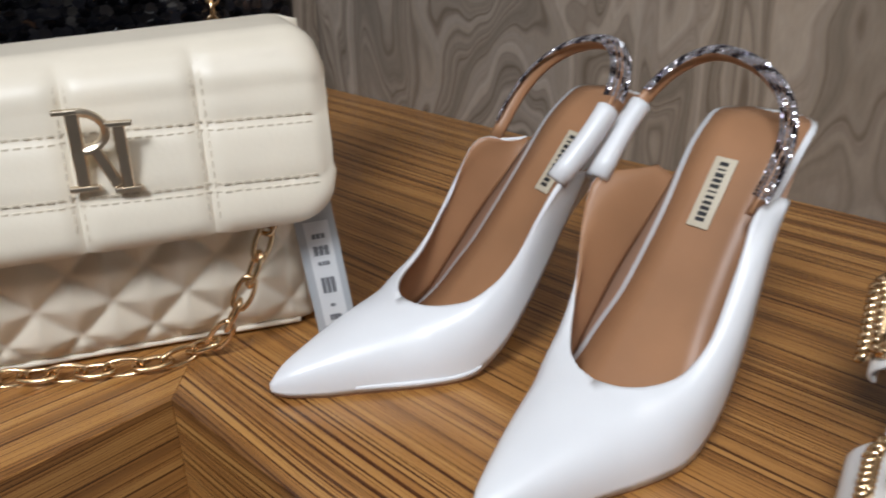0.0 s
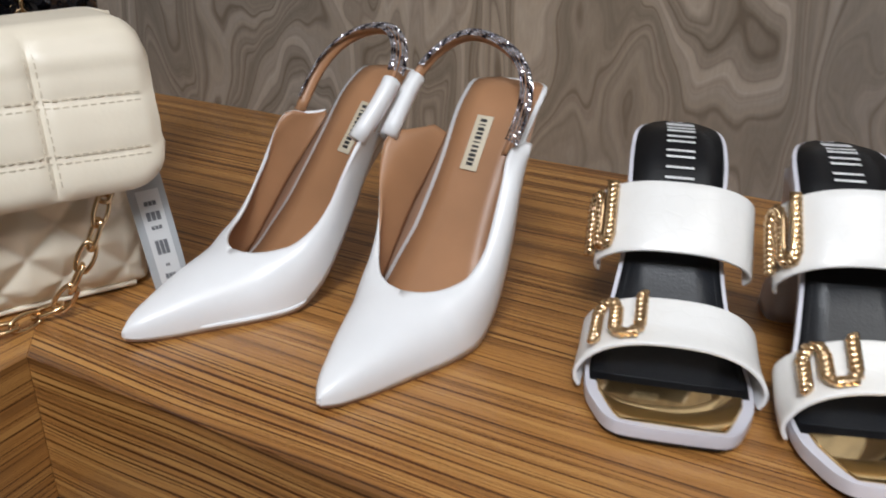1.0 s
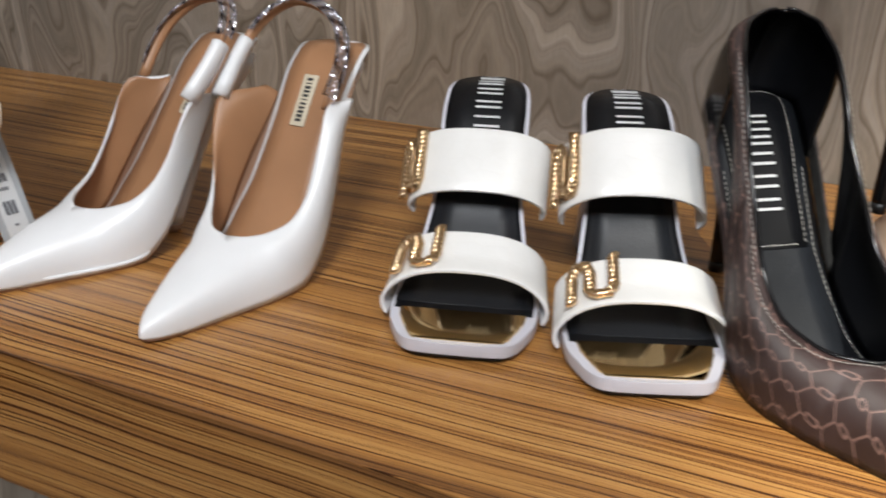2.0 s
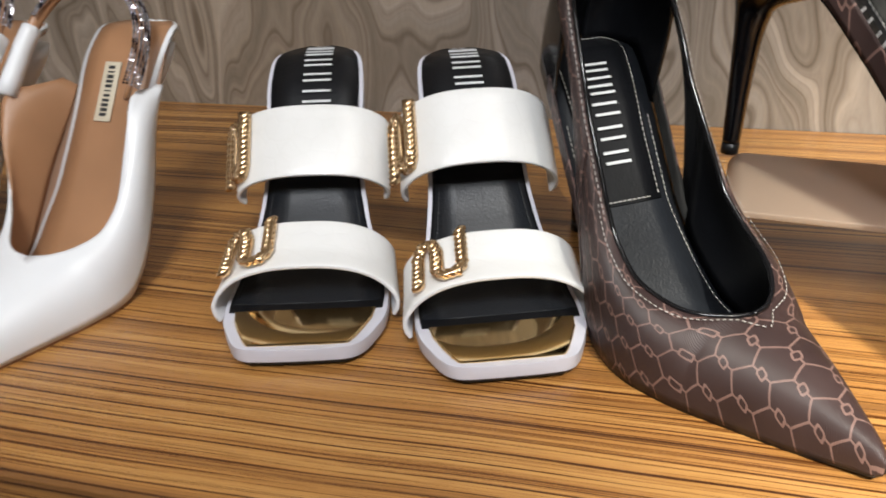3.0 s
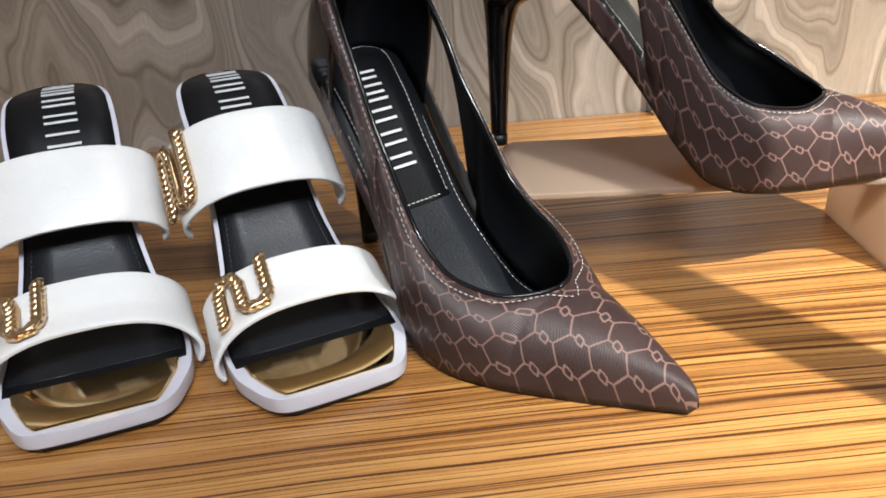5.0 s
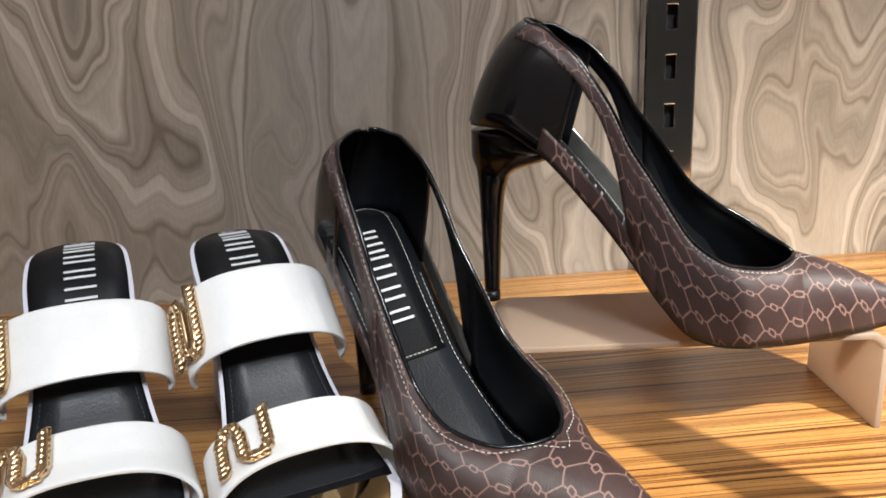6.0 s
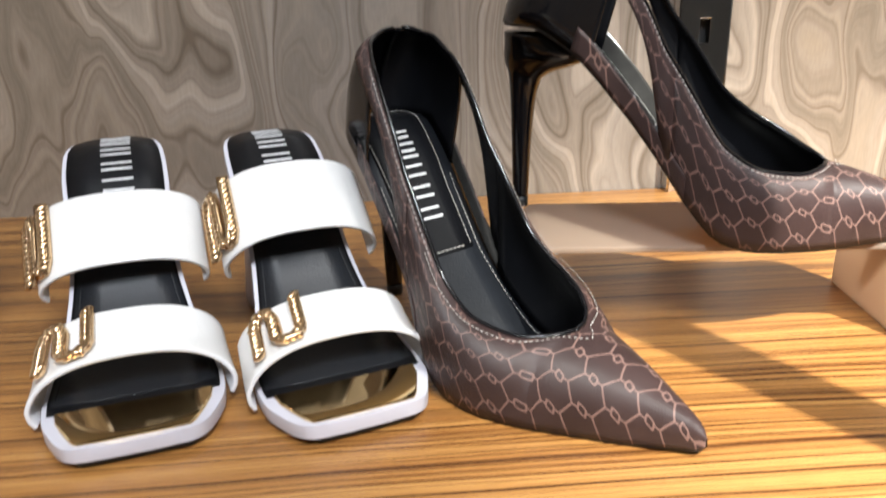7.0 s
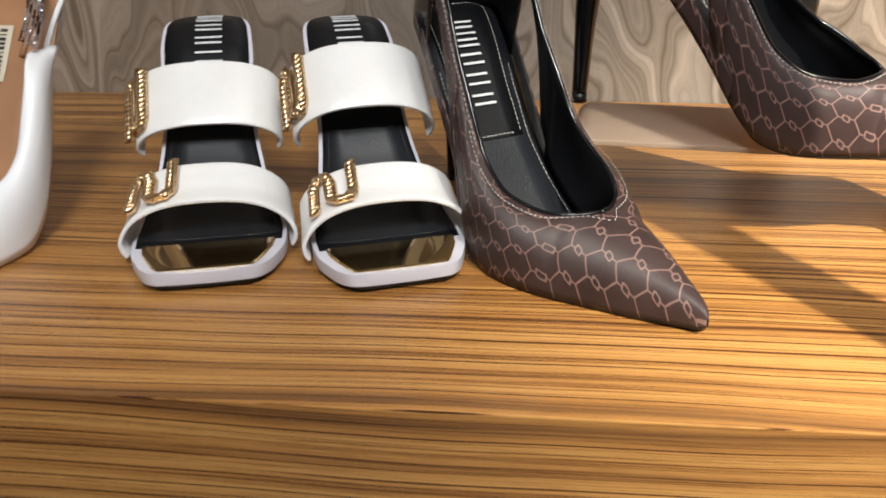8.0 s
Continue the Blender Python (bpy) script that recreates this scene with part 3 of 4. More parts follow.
def standing(heel, toe, z=0.0):
    """The pose that puts a shoe's heel and toe at these places of the plan."""
    turn = math.degrees(math.atan2(toe[1] - heel[1], toe[0] - heel[0]))
    return pose(heel[0], heel[1], z, 0, 0, turn)


brown_pump(standing((0.782, 0.9155), (0.9135, 0.718)), -0.018, "brown monogram pump with a black patent heel, standing on the shelf")
brown_pump(standing((0.856, 0.9095), (1.070, 0.8245), 0.0535), -0.0185, "brown monogram pump with black patent heel, on a frosted riser")

# -- frosted riser --
riser = thing("display_riser", pose(1.051, 0.811, 0, 0, 0, -6), "low frosted acrylic display riser under a raised pump", "riser")


def bent_sheet(long, deep, high, bend, thick):
    """A sheet with a rounded bend downward at both ends."""
    run = [(0.0, high - bend)]
    run += [(-bend + bend * math.cos(a), high - bend + bend * math.sin(a)) for a in (math.pi / 2 * k / 8 for k in range(1, 9))]
    run += [(-long - x, z) for x, z in run[::-1]]
    rings = []
    for i, (x, z) in enumerate(run):
        p, q = run[max(i - 1, 0)], run[min(i + 1, len(run) - 1)]
        dx, dz = q[0] - p[0], q[1] - p[1]
        far = math.hypot(dx, dz)
        ox, oz = dz / far * thick / 2, -dx / far * thick / 2
        rings.append([(x - ox, 0, z - oz), (x + ox, 0, z + oz), (x + ox, deep, z + oz), (x - ox, deep, z - oz)])
    return loft(rings)


soften(part("plate", bent_sheet(0.1925, 0.078, 0.0513, 0.007, 0.0032), ACRYLIC, riser, "flat top with rounded bends"), 0.0006, 2)
for x in (0.0, -0.1925):
    part("leg", block((0.0032, 0.078, 0.0441), pose(x, 0.039, 0.02205), 0.0004), ACRYLIC, riser)


# -- white slingback --
def sling_last(bow, flare, skew):
    return Last(0.203,
                [(0, 0.117), (0.015, 0.117), (0.03, 0.108), (0.053, 0.08), (0.07, 0.055), (0.085, 0.032), (0.1, 0.012), (0.114, 0.003), (0.13, 0.0015), (0.178, 0.0015), (0.203, 0.004)],
                [(0, 0.0006), (0.002, 0.0095), (0.008, 0.0165), (0.018, 0.0225), (0.034, 0.0255), (0.055, 0.029), (0.075, 0.035), (0.095, 0.0375), (0.113, 0.037), (0.133, 0.0325), (0.16, 0.0222), (0.185, 0.012), (0.197, 0.0064), (0.203, 0.001)],
                bow=bow, flare=flare, skew=skew)


SLING_THROAT = 0.133
sling_top_half = curve_through([(0.042, 0.0265), (0.06, 0.0315), (0.075, 0.034), (0.095, 0.0325), (0.11, 0.028), (0.122, 0.021), (0.129, 0.013), (0.132, 0.006), (SLING_THROAT, 0.0), (0.203, 0.0)])
sling_top = curve_through([(0.043, 0.002), (0.05, 0.0105), (0.06, 0.0255), (0.068, 0.0375), (0.073, 0.0405), (0.085, 0.039), (0.1, 0.0365), (0.115, 0.035), (SLING_THROAT, 0.0325), (0.16, 0.0262), (0.184, 0.0175), (0.197, 0.0105), (0.203, 0.004)])


def slingback(m, tab_side, label):
    shoe = thing("slingback_shoe", m, label, "shoe", "white slingback shoes")
    SLING = sling_last(-0.0035, (0.004, 0.006), (0.0, 0.0)) if tab_side > 0 else sling_last(0.0, (0.015, -0.008), (0.005, -0.004))
    zero, one = (lambda u: 0.0), (lambda u: 1.0)
    us = stations(0.044, SLING_THROAT, 26, 1.5) + stations(SLING_THROAT, 0.203, 22, 1.6)[1:]
    vamp = part("vamp", two_sides(SLING, us, zero, one, sling_top_half, sling_top, 14, smoothing=14), (WHITE, TAN), shoe, "pointed white leather toe and sides")
    solid(vamp, 0.0021, inner=1)
    BED = Last(0.203, [(u, SLING.under(u)) for u in stations(0, 0.203, 40)], [(0, 0.0012), (0.0012, 0.009), (0.005, 0.0165), (0.011, 0.0215), (0.02, 0.0245), (0.034, 0.025), (0.055, 0.0235), (0.075, 0.0255), (0.095, 0.0325), (0.113, 0.035), (0.133, 0.031), (0.16, 0.021), (0.203, 0.001)], bow=-0.001)
    part("insole", sole_body(BED, 0.0, 0.19, 0.001, 0.0026, 0.0), WHITE, shoe, "white-edged insole board")
    part("sock_lining", sole_body(BED, 0.0035, 0.186, 0.0034, 0.0006, 0.0026), TAN, shoe, "tan leather lining underfoot")
    part("sole", sole_body(SLING, 0.002, 0.2015, -0.0015, 0.0024, 0.0006), SOLE, shoe, "thin tan outsole")
    part("heel", heel_body(fine_rings([(0.109, 0.0145, 0.0135, 0.017), (0.1, 0.0215, 0.0175, 0.0155), (0.085, 0.0295, 0.0125, 0.0105), (0.06, 0.045, 0.0068, 0.007), (0.005, 0.072, 0.0048, 0.005)]), 20, 2.4), WHITE, shoe, "slim white heel")
    part("heel_tip", heel_body([(0.005, 0.072, 0.0048, 0.005), (0.0, 0.074, 0.0048, 0.005)], 20, 2.4), SOLE, shoe)
    # maker's label on the lining
    mid = 0.048
    flat = Matrix.Translation((mid, 0.004 * tab_side, SLING.under(mid) + 0.0046)) @ Matrix.Rotation(SLING.slope(mid), 4, "Y")
    tag = part("label", block((0.034, 0.0105, 0.0006), flat, 0.0002), LABEL, shoe, "cream sewn label with plain dark bars")
    marks = bmesh.new()
    for k, w in enumerate((0.0018, 0.0008, 0.002, 0.0016, 0.0018, 0.0008, 0.0014, 0.0016, 0.0018, 0.002, 0.0018)):
        box(marks, (w, 0.0042, 0.0003), flat @ Matrix.Translation((-0.0138 + 0.0027 * k, 0, 0.0004)))
    part("print", marks, INK, tag, smooth=False)
    # the band behind the heel
    ears = {s: Vector(SLING.skin(0.06 if s < 0 < tab_side else 0.07, 0.97, s, sling_top_half, sling_top)) for s in (-1, 1)}
    ears[1].y -= 0.004
    a, b = ears[1], ears[-1]
    top = Vector((0.023, -0.021 if tab_side < 0 else 0.003, 0.147))
    path = []
    for k in range(61):
        t = k / 60
        ang = math.pi * t
        side = a.lerp(b, t)
        flare = math.sin(ang) ** 0.75
        wide = 1 + 0.12 * math.sin(2 * ang) * (1 if t < 0.5 else -1)
        path.append(Vector((side.x + (top.x - side.x) * flare, top.y + ((a.y if t < 0.5 else b.y) - top.y) * abs(math.cos(ang)) * wide, side.z + (top.z - side.z) * flare)))
    part("strap", tube(path, 0.0034, 8, flat=0.45), TAN, shoe, "tan leather back strap")
    crystals, dark = bmesh.new(), bmesh.new()
    lo, hi = (11, 59) if tab_side > 0 else (1, 49)
    for k in range(lo, hi):
        p, q = path[k], path[k + 1]
        way = (q - p).normalized()
        centre = Vector((top.x, top.y, 0.118))
        out = (p - centre)
        out = (out - way * out.dot(way)).normalized()
        cross = way.cross(out).normalized()
        for sub in (0.0, 0.34, 0.67):
            c = p.lerp(q, sub)
            for row in range(6):
                ang = -1.25 + 2.5 * row / 5
                spot = c + out * (0.0005 + 0.0028 * math.cos(ang)) + cross * (0.0046 * math.sin(ang))
                twist = math.sin((k + sub) * 1.25 + row * 0.9)
                bm = dark if twist > 0.55 else crystals
                size = 0.00078 + 0.0001 * random.random()
                turn = Euler((random.random() * 3, random.random() * 3, random.random() * 3)).to_matrix().to_4x4()
                bmesh.ops.create_icosphere(bm, subdivisions=1, radius=size, matrix=Matrix.Translation(spot) @ turn)
    part("rhinestone_band", crystals, CRYSTAL, shoe, "sparkling clear rhinestones along the strap", smooth=False)
    part("dark_rhinestone_band", dark, GUNMETAL, shoe, "dark rhinestones between the clear ones", smooth=False)
    cut = path[0:10] if tab_side > 0 else path[51:]
    part("elastic_tab", tube(cut, 0.0072, 12, flat=0.75), WHITE, shoe, "folded white elastic tab")
    return shoe


slingback(standing((0.540, 0.893), (0.5285, 0.694)), -1, "white pointed slingback with rhinestone strap, beside the mules")
slingback(standing((0.468, 0.882), (0.405, 0.690)), 1, "white pointed slingback with rhinestone strap, beside the bag")

# -- white mules --
MULE = Last(0.204,
            [(0, 0.094), (0.02, 0.0945), (0.045, 0.085), (0.075, 0.059), (0.105, 0.029), (0.13, 0.011), (0.15, 0.004), (0.17, 0.003), (0.19, 0.003), (0.204, 0.0045)],
            [(0, 0.0012), (0.0012, 0.0056), (0.0045, 0.011), (0.011, 0.0168), (0.021, 0.0222), (0.033, 0.0256), (0.05, 0.0265), (0.08, 0.0255), (0.11, 0.0295), (0.135, 0.037), (0.155, 0.0395), (0.172, 0.0385), (0.188, 0.0335), (0.197, 0.0295), (0.201, 0.0265), (0.2032, 0.0225), (0.204, 0.0175)])


MULE_SIZE = Matrix.Diagonal((0.908, 1, 1, 1))


bead_mesh = bmesh.new()
bmesh.ops.create_icosphere(bead_mesh, subdivisions=2, radius=1.0, matrix=Matrix.Diagonal((0.0021, 0.004, 0.0025, 1)))
BEAD = mesh_of("link", bead_mesh, GOLD)


def mule(m, label, upper):
    shoe = thing("mule_sandal", m, label, "shoe", "white mules")
    part("outsole", sole_body(MULE, 0.003, 0.202, -0.0024, 0.0026, 0.004), DARK_SOLE, shoe, "thin black outsole")
    rim = part("footbed", sole_body(MULE, 0, 0.204, 0.0, 0.0068, 0.0), RIM, shoe, "square-toed pale lilac-white footbed")
    soften(rim, 0.0026, 4)
    part("insole", sole_body(MULE, 0.0025, 0.1665, 0.0066, 0.0009, 0.0022), BLACK, shoe, "black leather insole")
    part("insole_front", sole_body(MULE, 0.09, 0.16, 0.0069, 0.0009, 0.0036), GREY_INSOLE, shoe, "dark grey padded ball of the insole")
    for side in (-1, 1):
        border = [((u, side * (MULE.half(u) - 0.0056), MULE.under(u) + 0.0079), (0.4, 0, 0.9)) for u in stations(0.092, 0.155, 20)]
        part("stitching", dashes(border, 0.0016, 0.0012, 0.0002, 0.0001), INK, shoe, smooth=False)
    outline = [(u, side * (MULE.half(u) - 0.0052)) for side in (-1, 1) for u in ((0.1672, 0.176, 0.185, 0.194, 0.1975, 0.1995) if side < 0 else (0.1995, 0.1975, 0.194, 0.185, 0.176, 0.1672))]
    plate = part("toe_plate", prism(outline, 0.0094, 0.0112), GOLD_MIRROR, shoe, "mirror-bright gold toe plate", smooth=False)
    soften(plate, 0.0007, 2)
    print_bars(MULE, shoe, 0.0125, (0.0018, 0.0075, 0.007, 0.009, 0.009, 0.0085), 0.0155, 0.0081, PRINT, 0.001, 0.002)
    heel = part("heel", heel_body(fine_rings([(0.085, 0.0238, 0.0222, 0.0222), (0.07, 0.02, 0.0175, 0.02), (0.04, 0.0175, 0.0145, 0.018), (0.0, 0.0185, 0.0155, 0.0205)]), 24, 4.5), RIM, shoe, "block heel in white")
    for name, a, b, wide_a, wide_b, rise_a, rise_b, turn in (("upper_strap", *upper, 0), ("toe_strap", 0.126, 0.1655, 0.0435, 0.0465, 0.034, 0.030, 0)):

        def on_strap(q, k, out=0.0, a=a, b=b, wide_a=wide_a, wide_b=wide_b, rise_a=rise_a, rise_b=rise_b):
            """q from 0 to 1 across, k from 0 to 1 towards the toe."""
            u = a + (b - a) * k
            wide, rise = wide_a + (wide_b - wide_a) * k + out, rise_a + (rise_b - rise_a) * k + out
            lean = MULE.slope(u) * 0.75
            ang = math.pi * q
            c, s = math.cos(ang), math.sin(ang)
            v = wide * math.copysign(abs(c) ** 0.8, c)
            base = MULE.under(u) + 0.001
            pinch = min(1.0, s * 4)
            v *= 0.92 + 0.08 * pinch ** 0.5
            h = rise * s ** 0.85 if s > 1e-6 else 0.0
            return Vector((u + h * math.sin(lean), v, base + h * math.cos(lean)))

        rows = [[on_strap(i / 40, j / 8) for j in range(9)] for i in range(41)]
        uvs = [[(i / 40 * 0.13, j / 8 * 0.042) for j in range(9)] for i in range(41)]
        band = part(name, grid(rows, uvs), (WHITE, CROC), shoe, "wide white embossed strap")
        solid(band, 0.0021, 1.0, 1, 0)
        soften(band, 0.0006, 2)
        # chain ornament folded into a meander
        turns = [(0.0, 0.95), (0.0, 0.2), (0.1, 0.05), (0.38, 0.05), (0.48, 0.2), (0.5, 0.82), (0.6, 0.95), (0.88, 0.95), (1.0, 0.8), (1.0, -0.08)]
        spread, left = (0.165, 0.665) if name == "toe_strap" else (0.15, 0.83)
        knots = [on_strap(left + spread * (0.5 - x) + 0.0, 0.08 + 0.84 * y, 0.0031) for x, y in turns]
        fine = []
        for i in range(len(knots) - 1):
            for s in range(6):
                fine.append(knots[i].lerp(knots[i + 1], s / 6))
        fine.append(knots[-1])
        chain = part("ornament", tube(fine, 0.0035, 8, flat=0.45), GOLD, shoe, "gold twisted chain ornament")
        at, due = 0.0, 0.0
        for p, q in zip(fine[:-1], fine[1:]):
            span = (q - p).length
            while due < at + span and span > 1e-7:
                m2 = (q - p).normalized().to_track_quat("X", "Z").to_matrix().to_4x4()
                m2.translation = p.lerp(q, (due - at) / span)
                link = new("link", BEAD)
                link.parent = chain
                link.matrix_basis = m2 @ Matrix.Rotation(0.75, 4, "Z")
                due += 0.0031
            at += span
    return shoe


mule(standing((0.630, 0.921), (0.679, 0.742)) @ MULE_SIZE, "white two-strap mule with gold toe plate, next to the slingbacks", (0.0675, 0.0965, 0.0415, 0.0415, 0.0245, 0.0255))
mule(standing((0.712, 0.925), (0.7755, 0.750)) @ MULE_SIZE, "white two-strap mule with gold toe plate, next to the pump", (0.063, 0.0915, 0.0405, 0.0415, 0.0315, 0.0315))


# ---- the cream bag ----
BAG = Matrix(((0.46, 0.888, 0, 0.361), (0.888, -0.46, 0, 0.7535), (0, 0, 1.04, 0), (0, 0, 0, 1)))  # x along its front, y out of its front


def handbag():
    bag = thing("handbag", BAG, "cream quilted leather handbag with gold chain, standing on the shelf", "handbag")
    wide, tall, deep = 0.205, 0.1425, 0.075

    def seam_depth(x, z, kind):
        if kind == "diamond":
            p, q = (x + z) / 0.034, (x - z) / 0.034
            d = min(abs(p - round(p)), abs(q - round(q))) * 0.024
            return 0.005 * math.sin(math.pi / 2 * min(1, d / 0.012)) ** 0.8
        dx = min(abs(x + 0.05 + k * 0.0555) for k in range(-1, 5))
        dz = min(abs(z - h) for h in (0.09, 0.116, 0.14))
        return 0.0038 * min(1, dx / 0.007) ** 0.6 * (0.55 + 0.45 * min(1, dz / 0.007) ** 0.6)

    # body: a soft box, its front quilted in diamonds
    rings = []
    for j in range(30):
        z = 0.002 + (tall - 0.014) * j / 29
        ring = []
        pinch = min(1, (min(z, tall - z) + 0.004) / 0.014) ** 0.5
        for k in range(120):
            t = 2 * math.pi * k / 120
            c, s = math.cos(t), math.sin(t)
            x = -wide / 2 + wide / 2 * math.copysign(abs(c) ** 0.22, c) * (0.985 + 0.015 * pinch)
            y = -deep / 2 + 0.004 + deep / 2 * math.copysign(abs(s) ** 0.3, s) * (0.9 + 0.1 * pinch)
            if s > 0.2:
                y += 0.012 * math.sin(math.pi * min(1, z / tall)) * (1 - abs(2 * x / wide + 1) ** 4)
            ring.append((x, y, z))
        rings.append(ring)
    part("body", loft(rings), CREAM, bag, "diamond-quilted cream body")
    cols = []
    for i in range(111):
        x = -wide + 0.006 + (wide - 0.012) * i / 110
        col = []
        for k in range(61):
            z = 0.004 + 0.096 * k / 60
            edge = min(1, min(i, 110 - i) / 6, k / 5) ** 0.5
            col.append((x, 0.0025 + edge * (0.002 + seam_depth(x, z, "diamond") + 0.012 * math.sin(math.pi * min(1, z / tall)) * (1 - abs(2 * x / wide + 1) ** 4)), z))
        cols.append(col)
    part("quilted_panel", grid(cols), CREAM, bag, "diamond-quilted cream front")
    base = [(x, 0.0045, 0.0035) for x in (-wide + 0.012 + (wide - 0.024) * k / 30 for k in range(31))]
    part("base_piping", tube(base, 0.0016, 6), CREAM, bag)
    # flap: over the top and down the front, with rounded lower corners
    def flap_point(x, d):
        """d runs from the back of the top edge, over, and down the front."""
        if d < 0.05:
            y, z = -0.052 + d, tall + 0.007 - 0.002 * (1 - d / 0.05)
        elif d < 0.05 + 0.03:
            a = (d - 0.05) / 0.03 * math.pi / 2
            y, z = -0.002 + 0.0191 * math.sin(a), tall + 0.007 - 0.0191 * (1 - math.cos(a))
        else:
            e = d - 0.08
            y, z = 0.0171 + 0.017 * math.sin(min(1, e / 0.07) * 1.45), tall - 0.012 - e
        return y, z

    def sag(x):
        return 0.0075 * min(1, max(0, -x - 0.01) / 0.13)

    def flap_surface(x, d):
        y, z = flap_point(x, d)
        z -= sag(x) * (1 - 0.7 * max(0, d - 0.06) / 0.09)
        return y + (seam_depth(x, z, "square") if d > 0.062 else 0.0012), z

    deepest = 0.08 + 0.059
    rows = []
    for i in range(93):
        f = i / 92
        x = -wide - 0.006 + (wide + 0.012) * f
        edge = min(f, 1 - f) * (wide + 0.012)
        r = 0.02
        cut = r - math.sqrt(max(0, r * r - (r - edge) ** 2)) if edge < r else 0.0
        rt = 0.014
        top_cut = rt - math.sqrt(max(0, rt * rt - (rt - edge) ** 2)) if edge < rt else 0.0
        row = []
        for j in range(61):
            d = (deepest - cut) * j / 60
            y, z = flap_point(x, d)
            z -= top_cut * max(0, 1 - max(0, d - 0.05) / 0.05) if d > 0 else 0
            z -= sag(x) * (1 - 0.7 * max(0, d - 0.06) / 0.09)
            puff = seam_depth(x, z, "square") if d > 0.062 else 0.0012
            border = min(1, min(deepest - cut - d, edge) / 0.005)
            row.append((x, y + puff * max(0, border), z))
        rows.append(row)
    flap = part("flap", grid(rows), CREAM, bag, "cream flap stitched in squares")
    solid(flap, 0.003, -1)
    soften(flap, 0.001, 2)
    lines = bmesh.new()
    for k in range(0, 4):
        for off in (-0.0022, 0.0022):
            x = -0.05 - k * 0.0555 + off
            path = []
            for j in range(40):
                d = 0.066 + (deepest - 0.07) * j / 39 * 0.96
                if d > deepest - 0.003:
                    break
                y, z = flap_surface(x, d)
                path.append(((x, y + 0.0033, z), (0, 1, 0.1)))
            piece = dashes(path, 0.0028, 0.0016, 0.0004, 0.0002)
            tmp = bpy.data.meshes.new("t")
            piece.to_mesh(tmp)
            piece.free()
            lines.from_mesh(tmp)
            bpy.data.meshes.remove(tmp)
    for h in (0.09, 0.116):
        for off in (-0.0018, 0.0018):
            path = []
            for k in range(121):
                x = -0.003 - (wide - 0.006) * k / 120
                d = 0.08 + tall - 0.012 - h - off - sag(x) * 0.7
                y, z = flap_surface(x, d)
                path.append(((x, y + 0.0033, z), (0, 1, 0.1)))
            piece = dashes(path, 0.0028, 0.0016, 0.0004, 0.0002)
            tmp = bpy.data.meshes.new("t")
            piece.to_mesh(tmp)
            piece.free()
            lines.from_mesh(tmp)
            bpy.data.meshes.remove(tmp)
    part("stitching", lines, CREAM_THREAD, flap, smooth=False)
    # emblem: two serifed columns, a bow and a leg
    em = thing("emblem", Matrix(), "", "")
    em.parent = bag
    em.matrix_basis = pose(-0.093, 0.036, 0.113) @ Matrix.Diagonal((0.9, 1, 0.86, 1))
    em.parent = flap
    em["label"] = "polished champagne metal emblem"
    bm = bmesh.new()
    box(bm, (0.0062, 0.003, 0.036), pose(-0.0085, 0, 0), 0.0008)
    box(bm, (0.0135, 0.003, 0.0028), pose(-0.0085, 0.0004, -0.0185), 0.0006)
    box(bm, (0.0125, 0.003, 0.0026), pose(-0.0105, 0.0004, 0.0185), 0.0006)
    box(bm, (0.0055, 0.003, 0.031), pose(0.0105, 0.0006, -0.0045), 0.0008)
    box(bm, (0.0125, 0.003, 0.0026), pose(0.0105, 0.001, -0.0205), 0.0006)
    box(bm, (0.0125, 0.003, 0.0026), pose(0.0105, 0.001, 0.0115), 0.0006)
    box(bm, (0.0052, 0.003, 0.02), pose(0.0025, 0.0003, -0.0095, 0, -22, 0), 0.0008)
    tmp = bpy.data.meshes.new("t")
    bow = tube([(-0.006 + 0.0105 * math.sin(a), 0, 0.0088 + 0.0088 * math.cos(a)) for a in (math.pi * k / 16 for k in range(17))], 0.0026, 8, flat=0.7)
    bow.to_mesh(tmp)
    bow.free()
    bm.from_mesh(tmp)
    bpy.data.meshes.remove(tmp)
    body = mesh_of("emblem", bm, PALE_GOLD, smooth=False)
    where = em.matrix_basis.copy()
    bpy.data.objects.remove(em)
    ob = new("emblem", body)
    ob.parent = flap
    ob.matrix_basis = where
    ob["label"] = "polished champagne metal emblem"
    # chain: from under the flap down to the shelf and along it
    down = BAG.inverted()
    knots = [(0.369, 0.727, 0.085), (0.372, 0.714, 0.06), (0.367, 0.703, 0.035), (0.357, 0.693, 0.012), (0.347, 0.686, 0.005), (0.346, 0.672, 0.004), (0.333, 0.648, 0.004), (0.309, 0.617, 0.004), (0.296, 0.600, 0.005), (0.286, 0.583, 0.02), (0.275, 0.56, 0.045), (0.263, 0.535, 0.075)]
    pts = [down @ Vector(k) for k in knots]
    fine = []
    for i in range(len(pts) - 1):
        p0, p1, p2, p3 = pts[max(i - 1, 0)], pts[i], pts[i + 1], pts[min(i + 2, len(pts) - 1)]
        for s in range(12):
            t = s / 12
            fine.append(0.5 * ((2 * p1) + (p2 - p0) * t + (2 * p0 - 5 * p1 + 4 * p2 - p3) * t * t + (3 * p1 - p0 - 3 * p2 + p3) * t ** 3))
    long_link = None
    at, due, n = 0.0, 0.0, 0
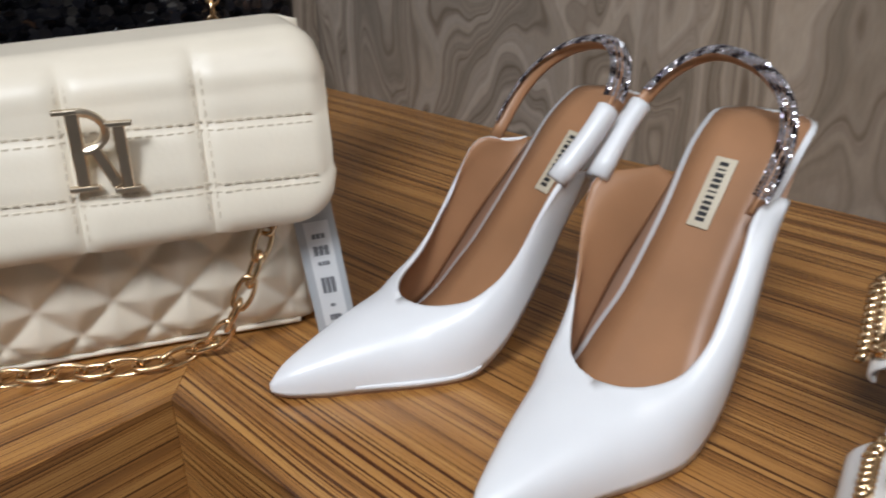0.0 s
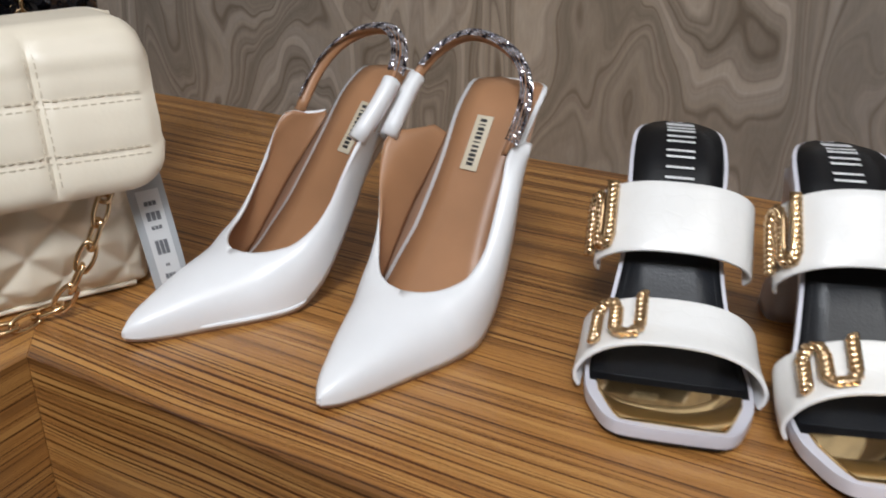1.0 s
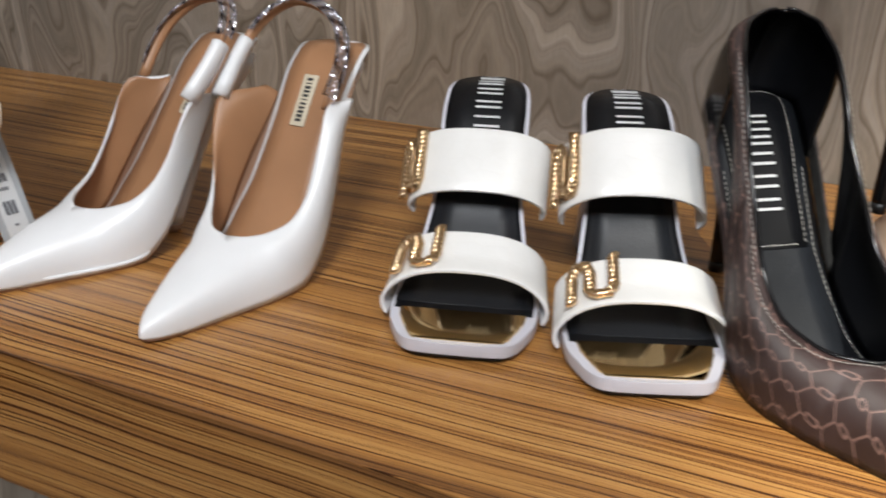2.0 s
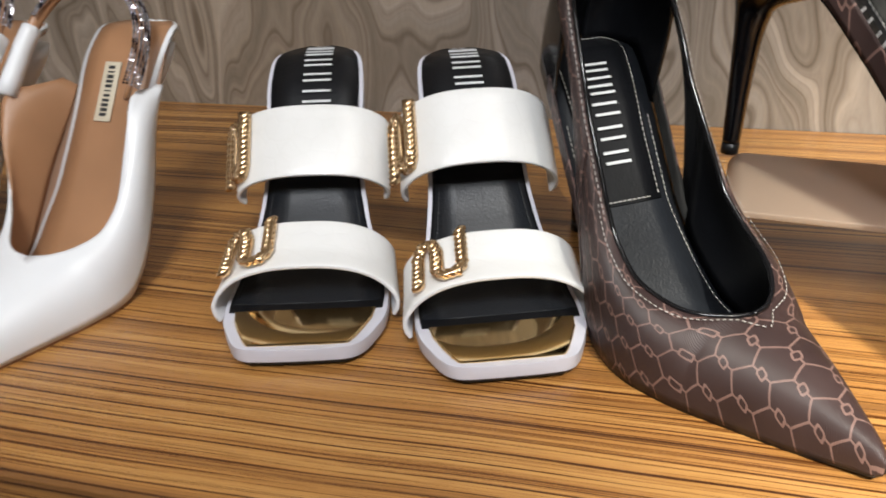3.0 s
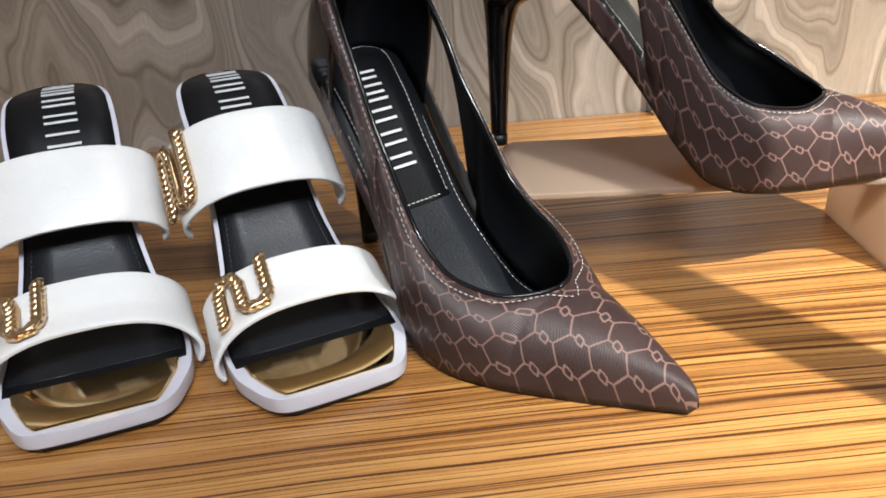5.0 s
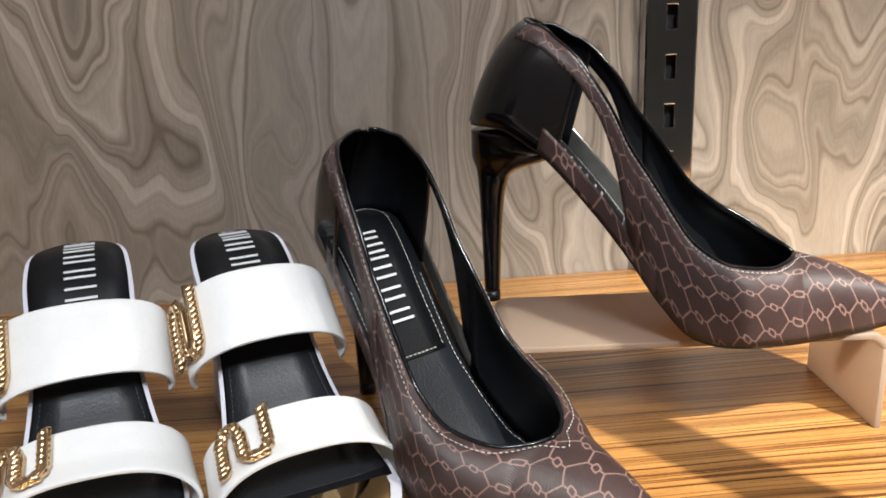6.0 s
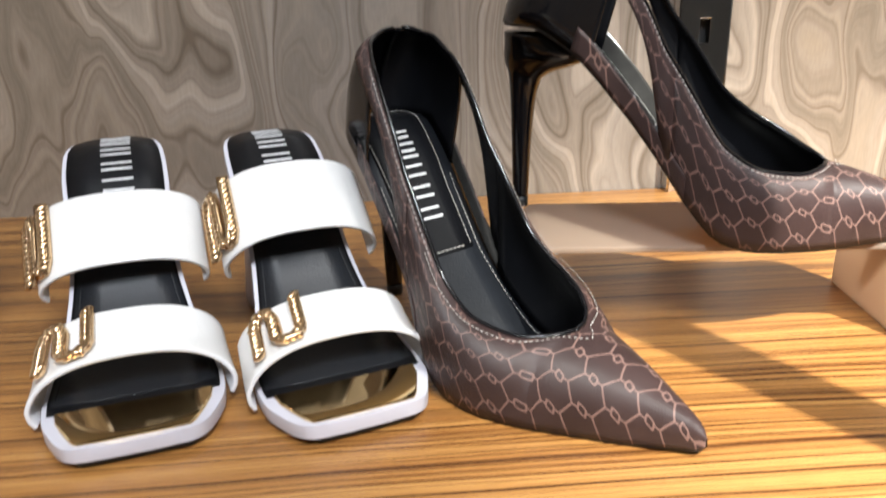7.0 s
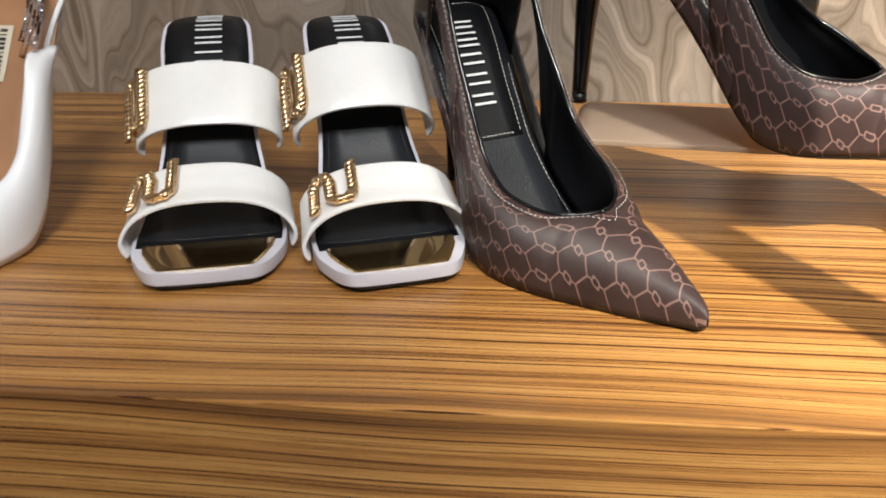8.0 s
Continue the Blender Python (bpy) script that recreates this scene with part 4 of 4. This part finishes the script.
    for p, q in zip(fine[:-1], fine[1:]):
        span = (q - p).length
        while due < at + span:
            way = (q - p).normalized()
            m = way.to_track_quat("X", "Z").to_matrix().to_4x4()
            m.translation = p.lerp(q, (due - at) / span)
            m = m @ Matrix.Rotation(radians(8 if n % 2 else 82), 4, "X")
            if long_link is None:
                ring = [(0.0062 * math.copysign(min(1, abs(math.cos(a)) * 1.25), math.cos(a)) * 1.0 + 0.0024 * math.cos(a), 0.0041 * math.sin(a), 0) for a in (2 * math.pi * k / 28 for k in range(28))]
                long_link = mesh_of("link", tube(ring, 0.0013, 8, closed=True), GOLD)
            link = new("link", long_link)
            link.parent = bag
            link.matrix_basis = m
            due += 0.0132
            n += 1
        at += span
    return bag


handbag()


# ---- hanging tag ----
def price_tag():
    w, h = 0.0205, 0.088
    m = pose(0.385, 0.7515, 0.0005, 0, 0, 48.2) @ pose(0, 0, 0, 90 - 4, 0, 0) @ pose(0, 0, 0, 0, 0, 8) @ pose(-w / 2 - 0.004, 0, 0)
    tag = thing("price_tag", m, "grey card price tag with a white sticker hanging from the bag", "tag")
    part("card", block((w, h, 0.0008), pose(w / 2, h / 2, 0), 0.0002), CARD, tag, smooth=False)
    sticker = part("sticker", block((w * 0.62, h * 0.66, 0.0002), pose(w * 0.52, h * 0.4, 0.0006)), PAPER, tag, "white sticker with plain dark bars", smooth=False)
    marks = bmesh.new()
    for k, (c, ww, hh) in enumerate(((0.12, 0.3, 0.035), (0.2, 0.12, 0.02), (0.33, 0.36, 0.1), (0.47, 0.3, 0.025), (0.55, 0.4, 0.06), (0.64, 0.34, 0.03))):
        for j in range(3):
            box(marks, (w * ww / 3.6, h * hh, 0.0002), pose(w * (0.52 + (j - 1) * ww / 3), h * c, 0.0008))
    part("print", marks, GREY_INK, sticker, smooth=False)


price_tag()


# ---- black sequinned bag behind ----
def sequin_bag():
    m = BAG @ pose(-0.004, -0.098, 0)
    bag = thing("sequin_bag", m, "black sequinned bag with a gold chain, behind the cream bag", "handbag")
    wide, tall, deep = 0.26, 0.235, 0.05
    rings = []
    for j in range(12):
        z = 0.001 + tall * j / 11
        ring = []
        for k in range(60):
            t = 2 * math.pi * k / 60
            c, s = math.cos(t), math.sin(t)
            ring.append((-wide / 2 + 0.02 + wide / 2 * math.copysign(abs(c) ** 0.3, c), -deep / 2 + deep / 2 * math.copysign(abs(s) ** 0.4, s) * (1 - 0.3 * (z / tall) ** 4), z))
        rings.append(ring)
    part("body", loft(rings), BLACK, bag, "black fabric body")
    bm = bmesh.new()
    for i in range(46):
        for j in range(28):
            x = -wide + 0.026 + (wide - 0.012) * (i + 0.5 * (j % 2)) / 46
            z = 0.09 + (tall - 0.094) * j / 28
            tilt = Euler((radians(70 + random.uniform(-22, 22)), radians(random.uniform(-22, 22)), random.uniform(-0.4, 0.4))).to_matrix().to_4x4()
            bmesh.ops.create_cone(bm, cap_ends=True, segments=7, radius1=0.0036, radius2=0.003, depth=0.0009, matrix=Matrix.Translation((x + random.uniform(-0.001, 0.001), 0.0015 + random.uniform(0, 0.0012), z)) @ tilt)
    ob = part("sequin_cover", bm, SEQUIN, bag, "overlapping glossy black sequins", smooth=False)
    ob["kind"] = "stuff"
    ring = [(0.005 * math.cos(a), 0.0036 * math.sin(a), 0) for a in (2 * math.pi * k / 20 for k in range(20))]
    data = mesh_of("link", tube(ring, 0.0011, 6, closed=True), GOLD)
    for k in range(12):
        link = new("link", data)
        link.parent = bag
        link.matrix_basis = pose(-0.03 + 0.0006 * k, 0.006, 0.125 + 0.0078 * k, 0, 90, 12 if k % 2 else 100)


sequin_bag()
